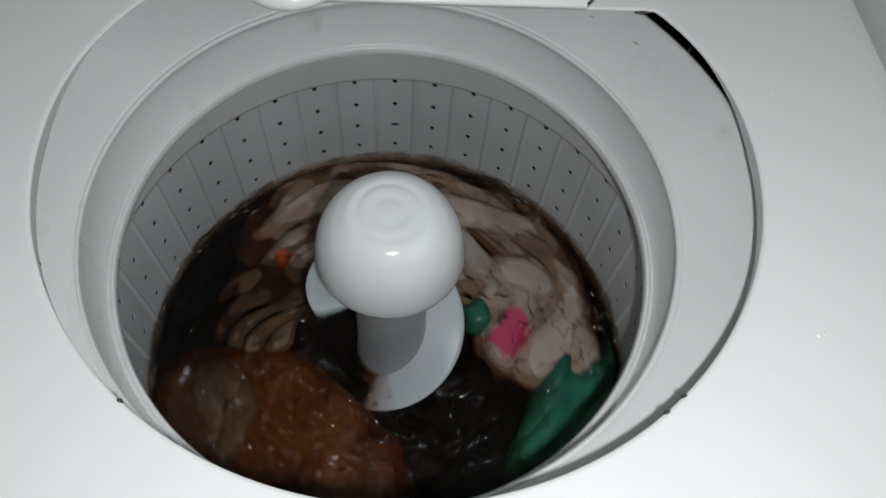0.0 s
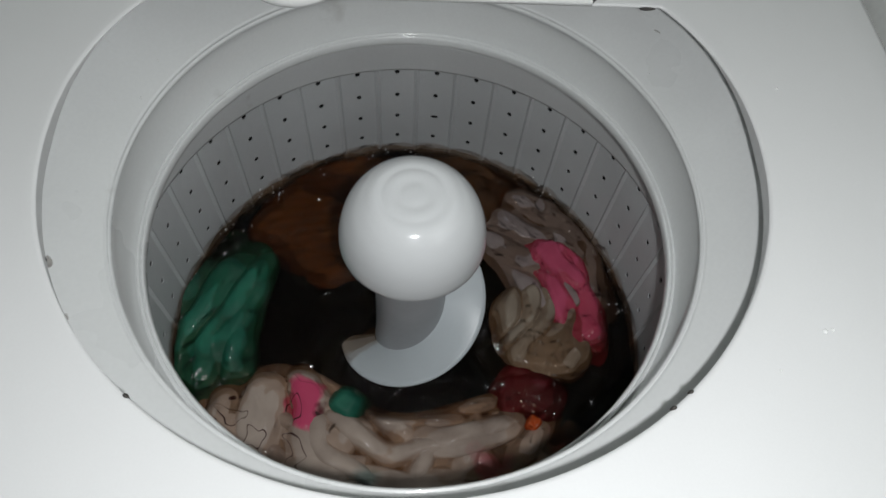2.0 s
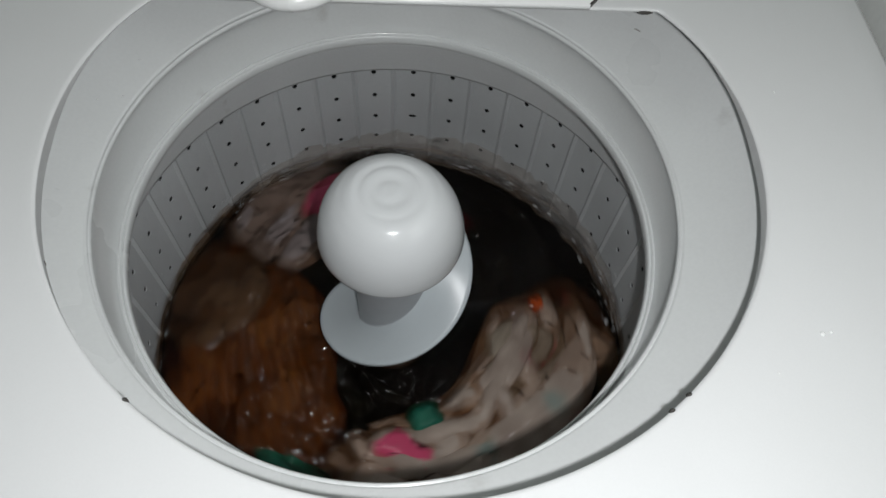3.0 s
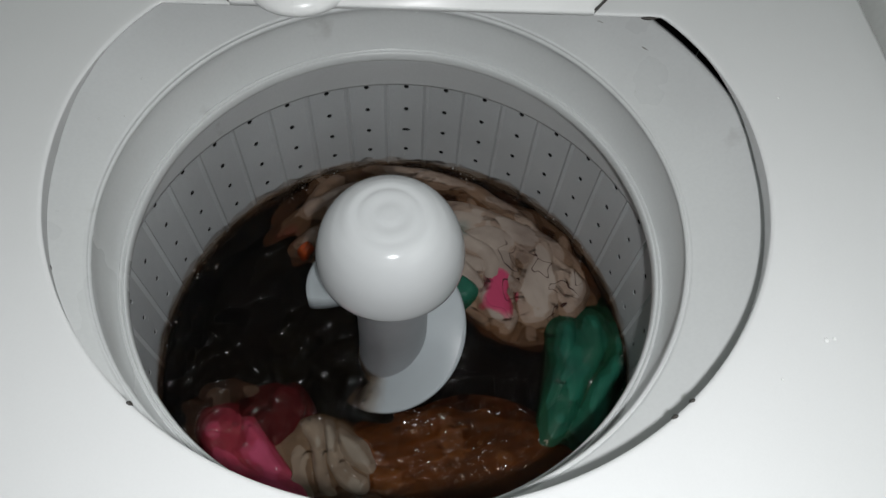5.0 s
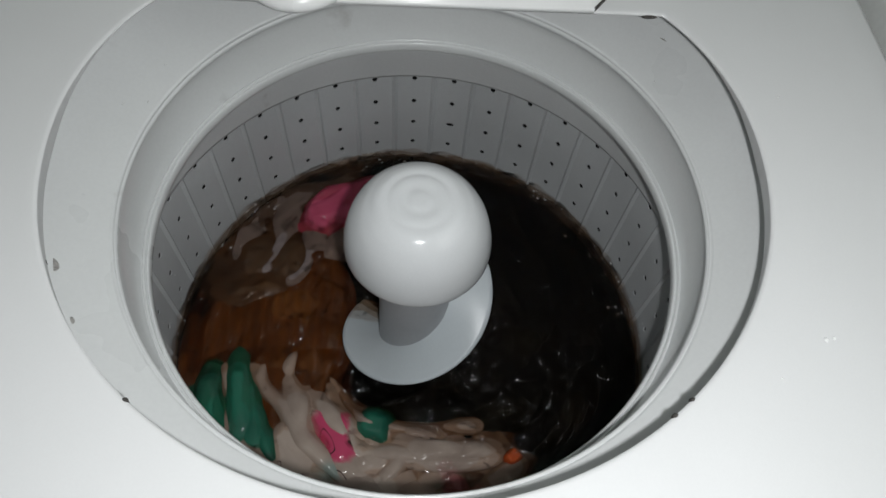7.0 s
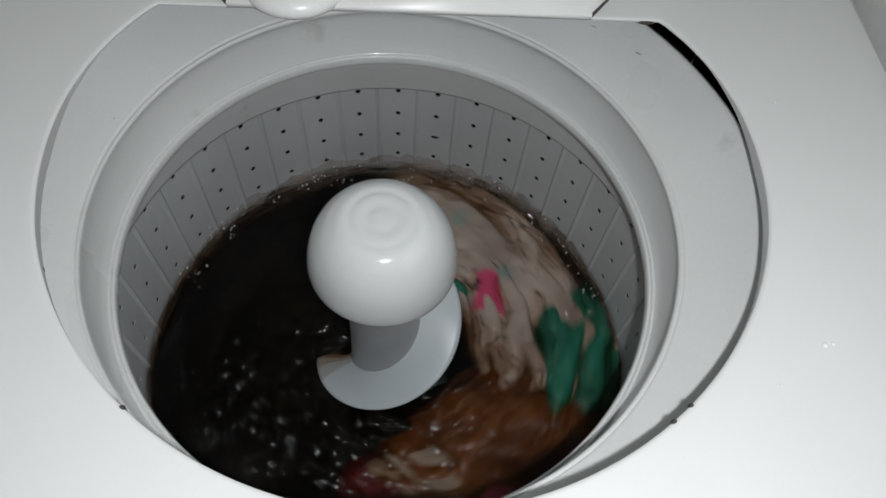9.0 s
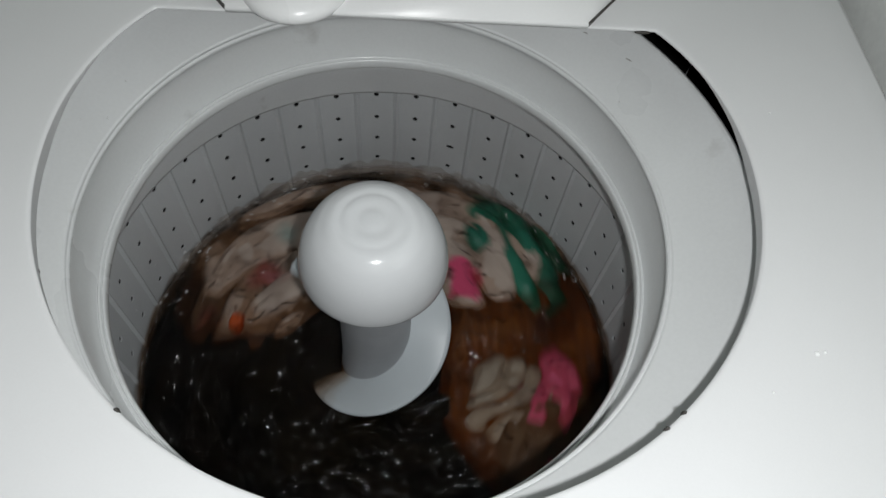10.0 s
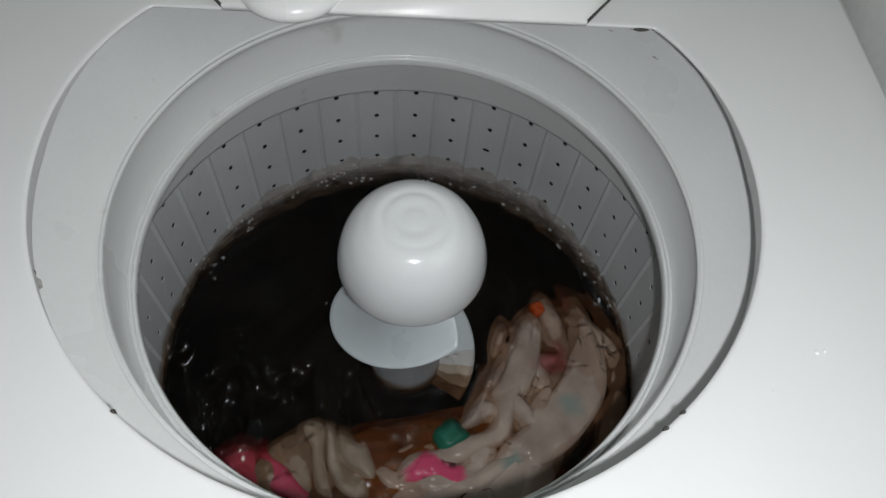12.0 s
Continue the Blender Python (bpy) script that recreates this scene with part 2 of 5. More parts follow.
            ("wall_west", (x0 - t, x0, y0, y1, -t, h), PLASTER, "plain pale plaster wall")):
        ob = part(name, box(*b), mat, None, smooth=False)
        tagged(ob, lab, name.split("_")[0], kind="structure")


room()

# ---------------------------------------------------------------- the washer's cabinet
CX, CY, CHORD = 0.0153, 0.0212, 0.1325
TOP = LIP + 0.125


def opening(a, grow=0.0):
    """The D-shaped opening's outline: nearly a circle, drawn in towards the straight back."""
    c, s = math.cos(a), math.sin(a)
    r = float(np.interp(s, (-1, -0.7, -0.35, -0.1, 0.1, 0.25, 0.4, 0.5), (0.2406, 0.2378, 0.2345, 0.2310, 0.2284, 0.2254, 0.2212, 0.2176))) + grow
    if s > 0:
        r = min(r, (CHORD + grow * 0.6 - CY) / s)
    return CX + r * c, CY + r * s


def flange(a):
    """How far the edge of the opening is turned down: fully at front and sides, hardly at the back."""
    return float(np.interp(math.sin(a), (-1, -0.6, -0.35, -0.08, 0.12, 0.3), (0.55, 0.6, 1.0, 0.9, 0.4, 0.08)))


def cabinet():
    washer = new("washing_machine")
    tagged(washer, "white enamelled top-loading washing machine with open lid well", "washing machine")
    n = 256
    x0, x1, y0, y1 = CX - 0.347, CX + 0.347, -0.325, 0.335
    # the top: rolled edge at the opening, then the deck out to its rounded rim
    loops = []
    for grow, z in ((0.0, -0.0018), (0.0006, -0.0007), (0.0025, -0.0002), (0.007, 0.0), (0.02, 0.0010), (0.04, 0.002)):
        loops.append([(*opening(2 * math.pi * i / n, grow), TOP + z) for i in range(n)])
    inner = loops[-1]
    for f, z in ((0.35, 0.003), (0.7, 0.004), (0.93, 0.0045), (0.98, 0.003), (0.998, -0.004), (1.0, -0.02), (1.0, -0.06)):
        ring = []
        for i in range(n):
            a = 2 * math.pi * i / n
            c, s = math.cos(a), math.sin(a)
            k = min(((x1 if c > 0 else x0) - CX) / c if abs(c) > 1e-6 else 9, ((y1 if s > 0 else y0) - CY) / s if abs(s) > 1e-6 else 9)
            ex, ey = CX + k * c, CY + k * s
            ix, iy, _ = inner[i]
            ring.append((ix + (ex - ix) * f, iy + (ey - iy) * f, TOP + z))
        loops.append(ring)
    verts = [v for l in loops for v in l]
    faces = [(l * n + i, l * n + (i + 1) % n, (l + 1) * n + (i + 1) % n, (l + 1) * n + i) for l in range(len(loops) - 1) for i in range(n)]
    top = mesh_object("top_panel", verts, faces, ENAMEL, washer)
    top["label"] = "glossy white enamel top"
    # underside roll of the opening, its shade painted in as grey
    vs, fs = [], []
    for i in range(n):
        a = 2 * math.pi * i / n
        k = flange(a)
        for g, z in ((0.0, -0.0018), (0.0007, -0.0075), (0.0018, -0.0138), (0.0026, -0.0155), (0.0070, -0.0150)):
            vs.append((*opening(a, g * k), TOP - 0.0018 + (z + 0.0018) * k))
    fs = [(i * 5 + k, ((i + 1) % n) * 5 + k, ((i + 1) % n) * 5 + k + 1, i * 5 + k + 1) for i in range(n) for k in range(4)]
    ob = mesh_object("rolled_edge", vs, fs, SHADED_EDGE, top)
    ob["label"] = "rolled edge of the opening, greyed for its shade"
    for nm, b in (("side_panel", (x0, x0 + 0.004, y0, y1, 0.02, TOP - 0.055)), ("side_panel", (x1 - 0.004, x1, y0, y1, 0.02, TOP - 0.055)),
                  ("front_panel", (x0 + 0.004, x1 - 0.004, y0, y0 + 0.004, 0.02, TOP - 0.055)),
                  ("back_panel", (x0 + 0.004, x1 - 0.004, y1 - 0.004, y1, 0.02, TOP - 0.055)),
                  ("base_plate", (x0 + 0.004, x1 - 0.004, y0 + 0.004, y1 - 0.004, 0.02, 0.03))):
        part(nm, box(*b), STEEL_AND_SHADE if nm == "base_plate" else ENAMEL, washer, smooth=False)
    for fx in (x0 + 0.05, x1 - 0.05):
        for fy in (y0 + 0.05, y1 - 0.05):
            bm = bmesh.new()
            bmesh.ops.create_cone(bm, cap_ends=True, segments=16, radius1=0.02, radius2=0.016, depth=0.022)
            bmesh.ops.translate(bm, verts=bm.verts, vec=(fx, fy, 0.011))
            part("foot", bm, STEEL_AND_SHADE, washer)
    # rear trim with slanted end seams, and the bleach spout that overhangs the opening
    prof = [(-0.121, CHORD - 0.001), (0.148, CHORD - 0.001), (0.176, CHORD + 0.034), (0.176, CHORD + 0.12), (-0.149, CHORD + 0.12), (-0.149, CHORD + 0.034)]
    bm = bmesh.new()
    lower = [bm.verts.new((x, y, TOP - 0.0022)) for x, y in prof]
    upper = [bm.verts.new((x, y, TOP + 0.0035)) for x, y in prof]
    bm.faces.new(upper)
    bm.faces.new(lower[::-1])
    for i in range(6):
        bm.faces.new((lower[i], lower[(i + 1) % 6], upper[(i + 1) % 6], upper[i]))
    bmesh.ops.bevel(bm, geom=bm.edges[:], offset=0.0006, segments=2, affect="EDGES")
    trim = part("rear_trim", bm, TRIM_WHITE, washer, "white plastic strip behind the opening")
    for sx, ex in ((-0.1215, -0.1495), (0.1485, 0.1765)):
        bm = bmesh.new()
        d = 0.0006
        v = [bm.verts.new(p) for p in ((sx - d, CHORD, TOP + 0.0038), (sx + d, CHORD, TOP + 0.0038), (ex + d, CHORD + 0.033, TOP + 0.0046), (ex - d, CHORD + 0.033, TOP + 0.0046))]
        v2 = [bm.verts.new(p.co - Vector((0, 0, 0.004))) for p in v]
        bm.faces.new(v), bm.faces.new(v2[::-1])
        for i in range(4):
            bm.faces.new((v[i], v2[i], v2[(i + 1) % 4], v[(i + 1) % 4]))
        part("seam", bm, CHIP, trim, "dark gap at the trim's end", smooth=False)
    bm = bmesh.new()
    bmesh.ops.create_uvsphere(bm, u_segments=40, v_segments=20, radius=1)
    for v in bm.verts:
        x, y, z = v.co
        v.co = (-0.073 + x * 0.041, CHORD + 0.026 + y * 0.042, TOP + 0.005 + max(z, -0.4) * 0.016)
    part("bleach_spout", bm, TRIM_WHITE, washer, "rounded white bleach dispenser mouth")
    # small chips along the opening's edge
    for a, s in ((205.9, 0.0022), (-54.9, 0.0022), (231.8, 0.0018), (-51.5, 0.0016)):
        front = math.sin(radians(a)) < -0.6
        x, y = opening(radians(a), 0.0002 if front else 0.0022)
        bm = bmesh.new()
        bmesh.ops.create_icosphere(bm, subdivisions=2, radius=1)
        for v in bm.verts:
            k = 1 + 0.35 * noise.noise(v.co * 1.7 + Vector((a, 0, 0)))
            v.co = Matrix.Rotation(radians(a), 3, "Z") @ Vector((v.co.x * 0.0013, v.co.y * s, v.co.z * 0.0030)) * k + Vector((x, y, TOP - (0.0022 if front else 0.0100)))
        part("chip", bm, CHIP, top, "dark rusty chip in the enamel")
    # rust spot at the back corner, and added black panels as shade inside the cabinet
    bm = bmesh.new()
    bmesh.ops.create_icosphere(bm, subdivisions=2, radius=1)
    for v in bm.verts:
        k = 1 + 0.4 * noise.noise(v.co * 2.3)
        v.co = (0.1915 + v.co.x * 0.0062 * k, CHORD - 0.0004 + v.co.y * 0.0016 * k, TOP - 0.0030 + v.co.z * 0.0014)
    part("chip", bm, CHIP, top, "dark rusty chip in the enamel")
    for b in ((x0 + 0.005, x0 + 0.008, y0 + 0.009, y1 - 0.009, 0.04, TOP - 0.012), (x1 - 0.008, x1 - 0.005, y0 + 0.009, y1 - 0.009, 0.04, TOP - 0.012),
              (x0 + 0.009, x1 - 0.009, y0 + 0.005, y0 + 0.008, 0.04, TOP - 0.012), (x0 + 0.009, x1 - 0.009, y1 - 0.008, y1 - 0.005, 0.04, TOP - 0.012)):
        part("inner_shade_panel", box(*b), GAP_SHADE, washer, "added black panel standing in for shade inside the cabinet", smooth=False)
    return washer


cabinet()

# ---------------------------------------------------------------- tub ring, tub, basket
tub = new("tub")
tagged(tub, "grey-white plastic washer tub with sloping splash ring", "washer tub")
ring_profile = [(0.2660, 0.062), (0.2768, 0.0775), (0.2762, 0.0832), (0.2735, 0.0836)] + rounded([(0.2705, 0.0822), (0.255, 0.0752), (0.235, 0.0672), (0.2205, 0.0612), (0.2158, 0.0590)], 4) + [(0.2152, 0.0556), (0.2144, 0.0580)] \
    + rounded([(0.2132, 0.0575), (0.2124, 0.0556), (0.2132, 0.0530), (0.2160, 0.0490), (0.2172, 0.0420), (0.2168, 0.0300), (0.2146, 0.0170), (0.2120, 0.0082)], 4) \
    + [(0.2117, 0.0056), (0.2113, 0.0056), (0.2110, 0.0078), (0.2104, 0.0086), (0.2096, 0.0084), (0.2091, 0.0072), (0.2089, 0.0044), (0.2085, 0.0044), (0.2082, 0.0064), (0.2076, 0.0072), (0.2068, 0.0068), (0.2062, 0.0052), (0.2060, 0.0030), (0.2061, 0.0), (0.2066, -0.003), (0.2080, -0.004), (0.214, -0.004), (0.225, 0.03), (0.2235, 0.055)]
turned("splash_ring", ring_profile, RING_PLASTIC, tub, 160)
# wall coloured near-black for the shade around the tub
turned("tub_wall", [(0.2660, 0.062), (0.2745, 0.05), (0.275, -0.42), (0.25, -0.47), (0.0, -0.48)], STEEL_AND_SHADE, tub, 96)

basket = new("wash_basket")
tagged(basket, "grey perforated wash basket with rows of small holes", "basket")
turned("balance_ring", rounded([(0.2105, -0.0035), (0.2098, -0.0075), (0.2220, -0.0105), (0.2380, -0.0160), (0.2438, -0.0280), (0.2452, -0.0450), (0.2466, -0.0640), (0.2476, -0.0765)], 4)
       + [(0.2476, -0.0790), (0.2500, -0.0795), (0.256, -0.078), (0.259, -0.03), (0.222, -0.0035), (0.2105, -0.0035)], BASKET_RIM, basket, 144)


def basket_wall():
    """The wall, cell by cell: 36 columns, each cell pierced by one hole and bordered by a rib."""
    R, cols, rows, z1, dz = 0.2500, 36, 9, -0.0844, 0.0361
    verts, faces = [], []

    def put(a, z, r):
        verts.append((r * math.cos(a), r * math.sin(a), z))
        return len(verts) - 1
    da = 2 * math.pi / cols
    top = -0.0786
    for c in range(cols):
        a0 = math.pi / 2 - (c - 0.5) * da
        am = math.pi / 2 - c * da
        rib = 0.075 * da
        for j in range(rows):
            zc = z1 - j * dz
            za, zb = (zc + dz / 2 if j else top), zc - dz / 2
            big = j == 2 and c == 0
            hw, hh = (0.0050 if big else 0.0028) / R, (0.0031 if big else 0.0036)
            al, ar = a0 - rib, a0 - da + rib
            # octagonal hole and its cell
            oct_in, oct_out = [], []
            for k in range(8):
                t = math.pi / 4 * k + math.pi / 8
                oct_in.append(put(am - hw * math.cos(t) * 1.05, zc + hh * math.sin(t), R))
            for k in range(8):
                t = math.pi / 4 * k + math.pi / 8
                oct_out.append(put(am - hw * math.cos(t), zc + hh * math.sin(t), R + 0.0012))
            cr = [put(ar, (za + zb) / 2 + (za - zb) * 0.2, R), put(am + (ar - am) * 0.4, za, R), put(am + (al - am) * 0.4, za, R), put(al, (za + zb) / 2 + (za - zb) * 0.2, R),
                  put(al, (za + zb) / 2 - (za - zb) * 0.2, R), put(am + (al - am) * 0.4, zb, R), put(am + (ar - am) * 0.4, zb, R), put(ar, (za + zb) / 2 - (za - zb) * 0.2, R)]
            for k in range(8):
                l = (k + 1) % 8
                faces.append((oct_in[k], oct_in[l], cr[l], cr[k]))
                faces.append((oct_in[k], oct_out[k], oct_out[l], oct_in[l]))
            for i0, i1, (a, z) in ((0, 1, (ar, za)), (2, 3, (al, za)), (4, 5, (al, zb)), (6, 7, (ar, zb))):
                faces.append((cr[i0], cr[i1], put(a, z, R)))
            # half ribs on both borders
            for a, e in ((al, a0), (ar, a0 - da)):
                p = [put(a, za, R), put(a, zb, R), put(e, zb, R - 0.0022), put(e, za, R - 0.0022)]
                faces.append(tuple(p))
    ob = mesh_object("basket_wall", verts, faces, BASKET, basket, smooth=False)
    ob["label"] = "grey enamel wall pierced with small holes and shallow ribs"
    # near-black shell stands in for the darkness beyond the holes
    outer = turned("basket_shell", [(0.256, -0.078), (0.2575, -0.40), (0.24, -0.425), (0.0, -0.43)], STEEL_AND_SHADE, basket, 72)
    turned("basket_floor", [(0.250, -0.395), (0.235, -0.412), (0.0, -0.405)], BASKET, basket, 72)
    return outer


basket_wall()

# ---------------------------------------------------------------- agitator: post, screw flight, dome cup
agitator = new("agitator")
tagged(agitator, "white agitator with spiral fin and domed cup", "agitator")
cup_profile = [(0.0, 0.0452), (0.0045, 0.0452), (0.0075, 0.0449), (0.0095, 0.0443), (0.0125, 0.0442), (0.0150, 0.0446), (0.0170, 0.0450), (0.0205, 0.0449), (0.0228, 0.0443),
               (0.0245, 0.0437), (0.0265, 0.0437), (0.0290, 0.0438), (0.0320, 0.0430)]
cup_profile += rounded([(0.0355, 0.0412), (0.0425, 0.0356), (0.0496, 0.0266), (0.0556, 0.0146), (0.0594, 0.0016), (0.0610, -0.0080), (0.0613, -0.0130)], 5)
cup_profile += [(0.0613, -0.0150), (0.0600, -0.0155), (0.0592, -0.0120), (0.052, 0.010), (0.030, 0.028), (0.0, 0.033)]
turned("dome_cup", cup_profile, CUP_WHITE, agitator, 96, label="glossy white domed softener cup with stepped rings")
turned("post", rounded([(0.0325, 0.010), (0.0330, -0.05), (0.0340, -0.12), (0.0350, -0.18), (0.038, -0.23), (0.052, -0.29), (0.09, -0.35), (0.13, -0.385)], 4) + [(0.0, -0.39)],
       POST_GREY, agitator, 64, label="grey plastic post")


def screw():
    """One helical flight: falls clockwise seen from above, thick at the root, rounded rim."""
    pitch, r_out, r_in, turns, z_start = 0.200, 0.0745, 0.0325, 1.24, -0.042
    sect = [(0.0, 0.0055), (0.55, 0.0030), (0.90, 0.0022), (0.985, 0.0014), (1.0, 0.0), (0.985, -0.0014), (0.90, -0.0022), (0.55, -0.0034), (0.0, -0.0065)]
    n, k = 260, len(sect)
    verts, faces = [], []
    for i in range(n + 1):
        u = i / n
        a = -2 * math.pi * turns * u
        z = z_start - pitch * turns * u
        grow = min(1.0, (1 - u) * 24 + 0.05, u * 20 + 0.10)
        rim = r_in + (r_out - r_in) * grow
        for f, h in sect:
            r = r_in - 0.001 + (rim - r_in + 0.001) * f
            verts.append((r * math.cos(a), r * math.sin(a), z + h + (r - r_in) * 0.04))
    for i in range(n):
        for j in range(k - 1):
            faces.append((i * k + j, i * k + j + 1, (i + 1) * k + j + 1, (i + 1) * k + j))
    faces.append(tuple(range(k)))
    faces.append(tuple(range(n * k, n * k + k))[::-1])
    return mesh_object("spiral_fin", verts, faces, AUGER_BLUE, agitator)


screw()["label"] = "pale blue-white spiral fin"

def bead(x, y, z, r, flat=0.5, squash=1.0):
    bm = bmesh.new()
    bmesh.ops.create_icosphere(bm, subdivisions=2, radius=1)
    for v in bm.verts:
        v.co = (x + v.co.x * r * squash, y + v.co.y * r, z + v.co.z * r * flat)
    return bm


random.seed(12)
for x, y, r in ((0.247, -0.132, 0.0016), (0.252, -0.131, 0.0012), (-0.222, -0.108, 0.0014), (-0.205, -0.150, 0.0010), (0.268, 0.05, 0.0011), (0.215, -0.155, 0.0008)):
    tagged(part("water_droplet", bead(x, y, TOP + 0.0022, r), DROP, None), "water droplet on white enamel, its glint painted white", "droplet", "droplets on the washer")
for a, rad, z in ((151, 0.2300, 0.0655), (163, 0.2345, 0.0670), (160, 0.2215, 0.0622), (58, 0.2175, 0.0440), (97, 0.2168, 0.0330), (30, 0.2240, 0.0632), (110, 0.2172, 0.0420), (86, 0.2165, 0.0475), (92, 0.2165, 0.0480), (205, 0.217, 0.04)):
    part("droplet", bead(rad * math.cos(radians(a)), rad * math.sin(radians(a)), z, random.uniform(0.0006, 0.0011)), DROP, tub)
for a, rad, z, w, l in ((46.5, 0.2500, 0.0733, 0.0007, 0.0026), (36.0, 0.2535, 0.0748, 0.0009, 0.0034), (197, 0.2470, 0.0720, 0.0030, 0.0052), (207, 0.243, 0.0704, 0.0018, 0.0030), (222, 0.2455, 0.0714, 0.0016, 0.0042)):
    bm = bead(0, 0, 0, 1.0)
    for v in bm.verts:
        k = 1 + 0.5 * noise.noise(v.co * 2.1 + Vector((a, 0, 0)))
        v.co = Matrix.Rotation(radians(a + 20), 3, "Z") @ Vector((v.co.x * w * k, v.co.y * l * k, v.co.z * 0.0002)) + Vector((rad * math.cos(radians(a)), rad * math.sin(radians(a)), z))
    part("scuff", bm, SCUFF, tub, "grey scuff on the splash ring")

# ---------------------------------------------------------------- wash water
LEVEL = -0.212


def swell(x, y, r, depth=0.0):
    """Height of the water over its level."""
    p = Vector((x, y, depth * 40))
    e = 1 + 2.2 * max(0, (r - 0.205) / 0.045) ** 2
    h = 0.0032 * noise.noise(p * 24) + 0.0022 * e * noise.noise(p * 62 + Vector((3, 1, 0))) + 0.0010 * e * noise.noise(p * 150)
    return h + 0.010 * (r / 0.25) ** 2 - 0.007


def sheet_of_water(name, na, nr, depth, material, parent=None):
    verts, faces = [], []
    for j in range(nr):
        r = 0.034 + (0.2492 - 0.034) * j / (nr - 1)
        for i in range(na):
            a = 2 * math.pi * i / na
            x, y = r * math.cos(a), r * math.sin(a)
            verts.append((x, y, LEVEL + swell(x, y, r, depth) - depth))
    for j in range(nr - 1):
        for i in range(na):
            k = (i + 1) % na
            faces.append((j * na + i, (j + 1) * na + i, (j + 1) * na + k, j * na + k))
    return mesh_object(name, verts, faces, material, parent)


def wash_water():
    ob = sheet_of_water("wash_water", 260, 90, 0.0, WATER)
    for depth, tint, haze in ((0.0045, (0.86, 0.79, 0.72), 0.03), (0.0095, (0.74, 0.66, 0.58), 0.04), (0.0150, (0.62, 0.52, 0.44), 0.06),
                              (0.0215, (0.46, 0.38, 0.30), 0.05), (0.0300, (0.28, 0.22, 0.16), 0.05)):
        sheet_of_water("silt_layer", 120, 36, depth, silt_material("silt", tint, haze), ob)
    return tagged(ob, "murky brown wash water with choppy glinting surface", "water", kind="structure")


water = wash_water()


def flecks(name, count, seed, r_lo, r_hi, z_lo, z_hi, small, large, parent, label):
    """Many tiny white beads of water, foam and painted glint round the basket wall, gathered in runs."""
    rnd = random.Random(seed)
    verts, faces = [], []
    while len(verts) < count * 6:
        a = rnd.uniform(0, 2 * math.pi)
        if noise.noise(Vector((math.cos(a) * 5, math.sin(a) * 5, seed))) < rnd.uniform(-0.5, 0.35):
            continue
        d = small + (large - small) * rnd.random() ** 3
        r = rnd.uniform(r_lo, r_hi)
        c = Vector((r * math.cos(a), r * math.sin(a), z_lo + (z_hi - z_lo) * rnd.random() ** 2))
        b = len(verts)
        for v in ((1, 0, 0), (-1, 0, 0), (0, 1, 0), (0, -1, 0), (0, 0, 1.3), (0, 0, -1)):
            verts.append(tuple(c + Vector(v) * d))
        for f in ((0, 2, 4), (2, 1, 4), (1, 3, 4), (3, 0, 4), (2, 0, 5), (1, 2, 5), (3, 1, 5), (0, 3, 5)):
            faces.append(tuple(b + i for i in f))
    ob = mesh_object(name, verts, faces, DROP, parent)
    return tagged(ob, label, kind="stuff")


flecks("foam_and_glint_flecks", 300, 5, 0.240, 0.2490, LEVEL + 0.004, LEVEL + 0.013, 0.0003, 0.0011, water, "small white flecks of foam and painted glint along the waterline")
flecks("wall_drops", 150, 6, 0.2484, 0.2496, LEVEL + 0.004, LEVEL + 0.055, 0.0003, 0.0008, basket, "drops clinging to the basket wall, painted white as glints")


def splash(seed, half):
    """A crest of water thrown up along the basket wall, about az 90: ragged, thin at the ends."""
    n, k = 150, 10
    verts, faces = [], []
    for i in range(n + 1):
        u = i / n * 2 - 1
        a = math.pi / 2 + u * radians(half)
        body = (1 - u * u) ** 0.7
        top = body * (0.024 + 0.016 * noise.noise(Vector((u * 9, seed, 0))) + 0.007 * noise.noise(Vector((u * 31, seed, 3))))
        for j in range(k):
            t = j / (k - 1)
            r = 0.2485 - 0.020 * t * body - 0.005 * noise.noise(Vector((u * 14, t * 3, seed)))
            z = LEVEL + 0.004 + top * (1 - t) ** 1.3 + 0.004 * noise.noise(Vector((u * 34, t * 6, seed + 5))) - 0.008 * t
            verts.append((r * math.cos(a), r * math.sin(a), z))
    for i in range(n):
        for j in range(k - 1):
            faces.append((i * k + j, (i + 1) * k + j, (i + 1) * k + j + 1, i * k + j + 1))
    ob = tagged(new("water_splash"), "clear splash of wash water along the basket wall", "water splash")
    mesh_object("crest", verts, faces, FOAMY, ob)
    verts, faces = [], []
    rnd = random.Random(seed)
    for q in range(230):
        a = math.pi / 2 + rnd.uniform(-1, 1) * radians(half)
        lump = 0.5 + noise.noise(Vector((a * 6, seed, 1)))
        r = rnd.uniform(0.224, 0.2480)
        c = Vector((r * math.cos(a), r * math.sin(a), LEVEL + 0.008 + 0.044 * max(0.1, lump) * rnd.random() ** 1.3))
        d = 0.0004 + 0.0014 * rnd.random() ** 2
        b = len(verts)
        for v in ((1, 0, 0), (-1, 0, 0), (0, 1, 0), (0, -1, 0), (0, 0, 1.8), (0, 0, -1)):
            verts.append(tuple(c + Vector(v) * d))
        for f in ((0, 2, 4), (2, 1, 4), (1, 3, 4), (3, 0, 4), (2, 0, 5), (1, 2, 5), (3, 1, 5), (0, 3, 5)):
            faces.append(tuple(b + i for i in f))
    tagged(mesh_object("spray", verts, faces, DROP, ob), "fine spray of drops, painted white as glints", kind="stuff")
    return ob


splash_crest = splash(4, 74)


# ---------------------------------------------------------------- laundry
def smooth01(x):
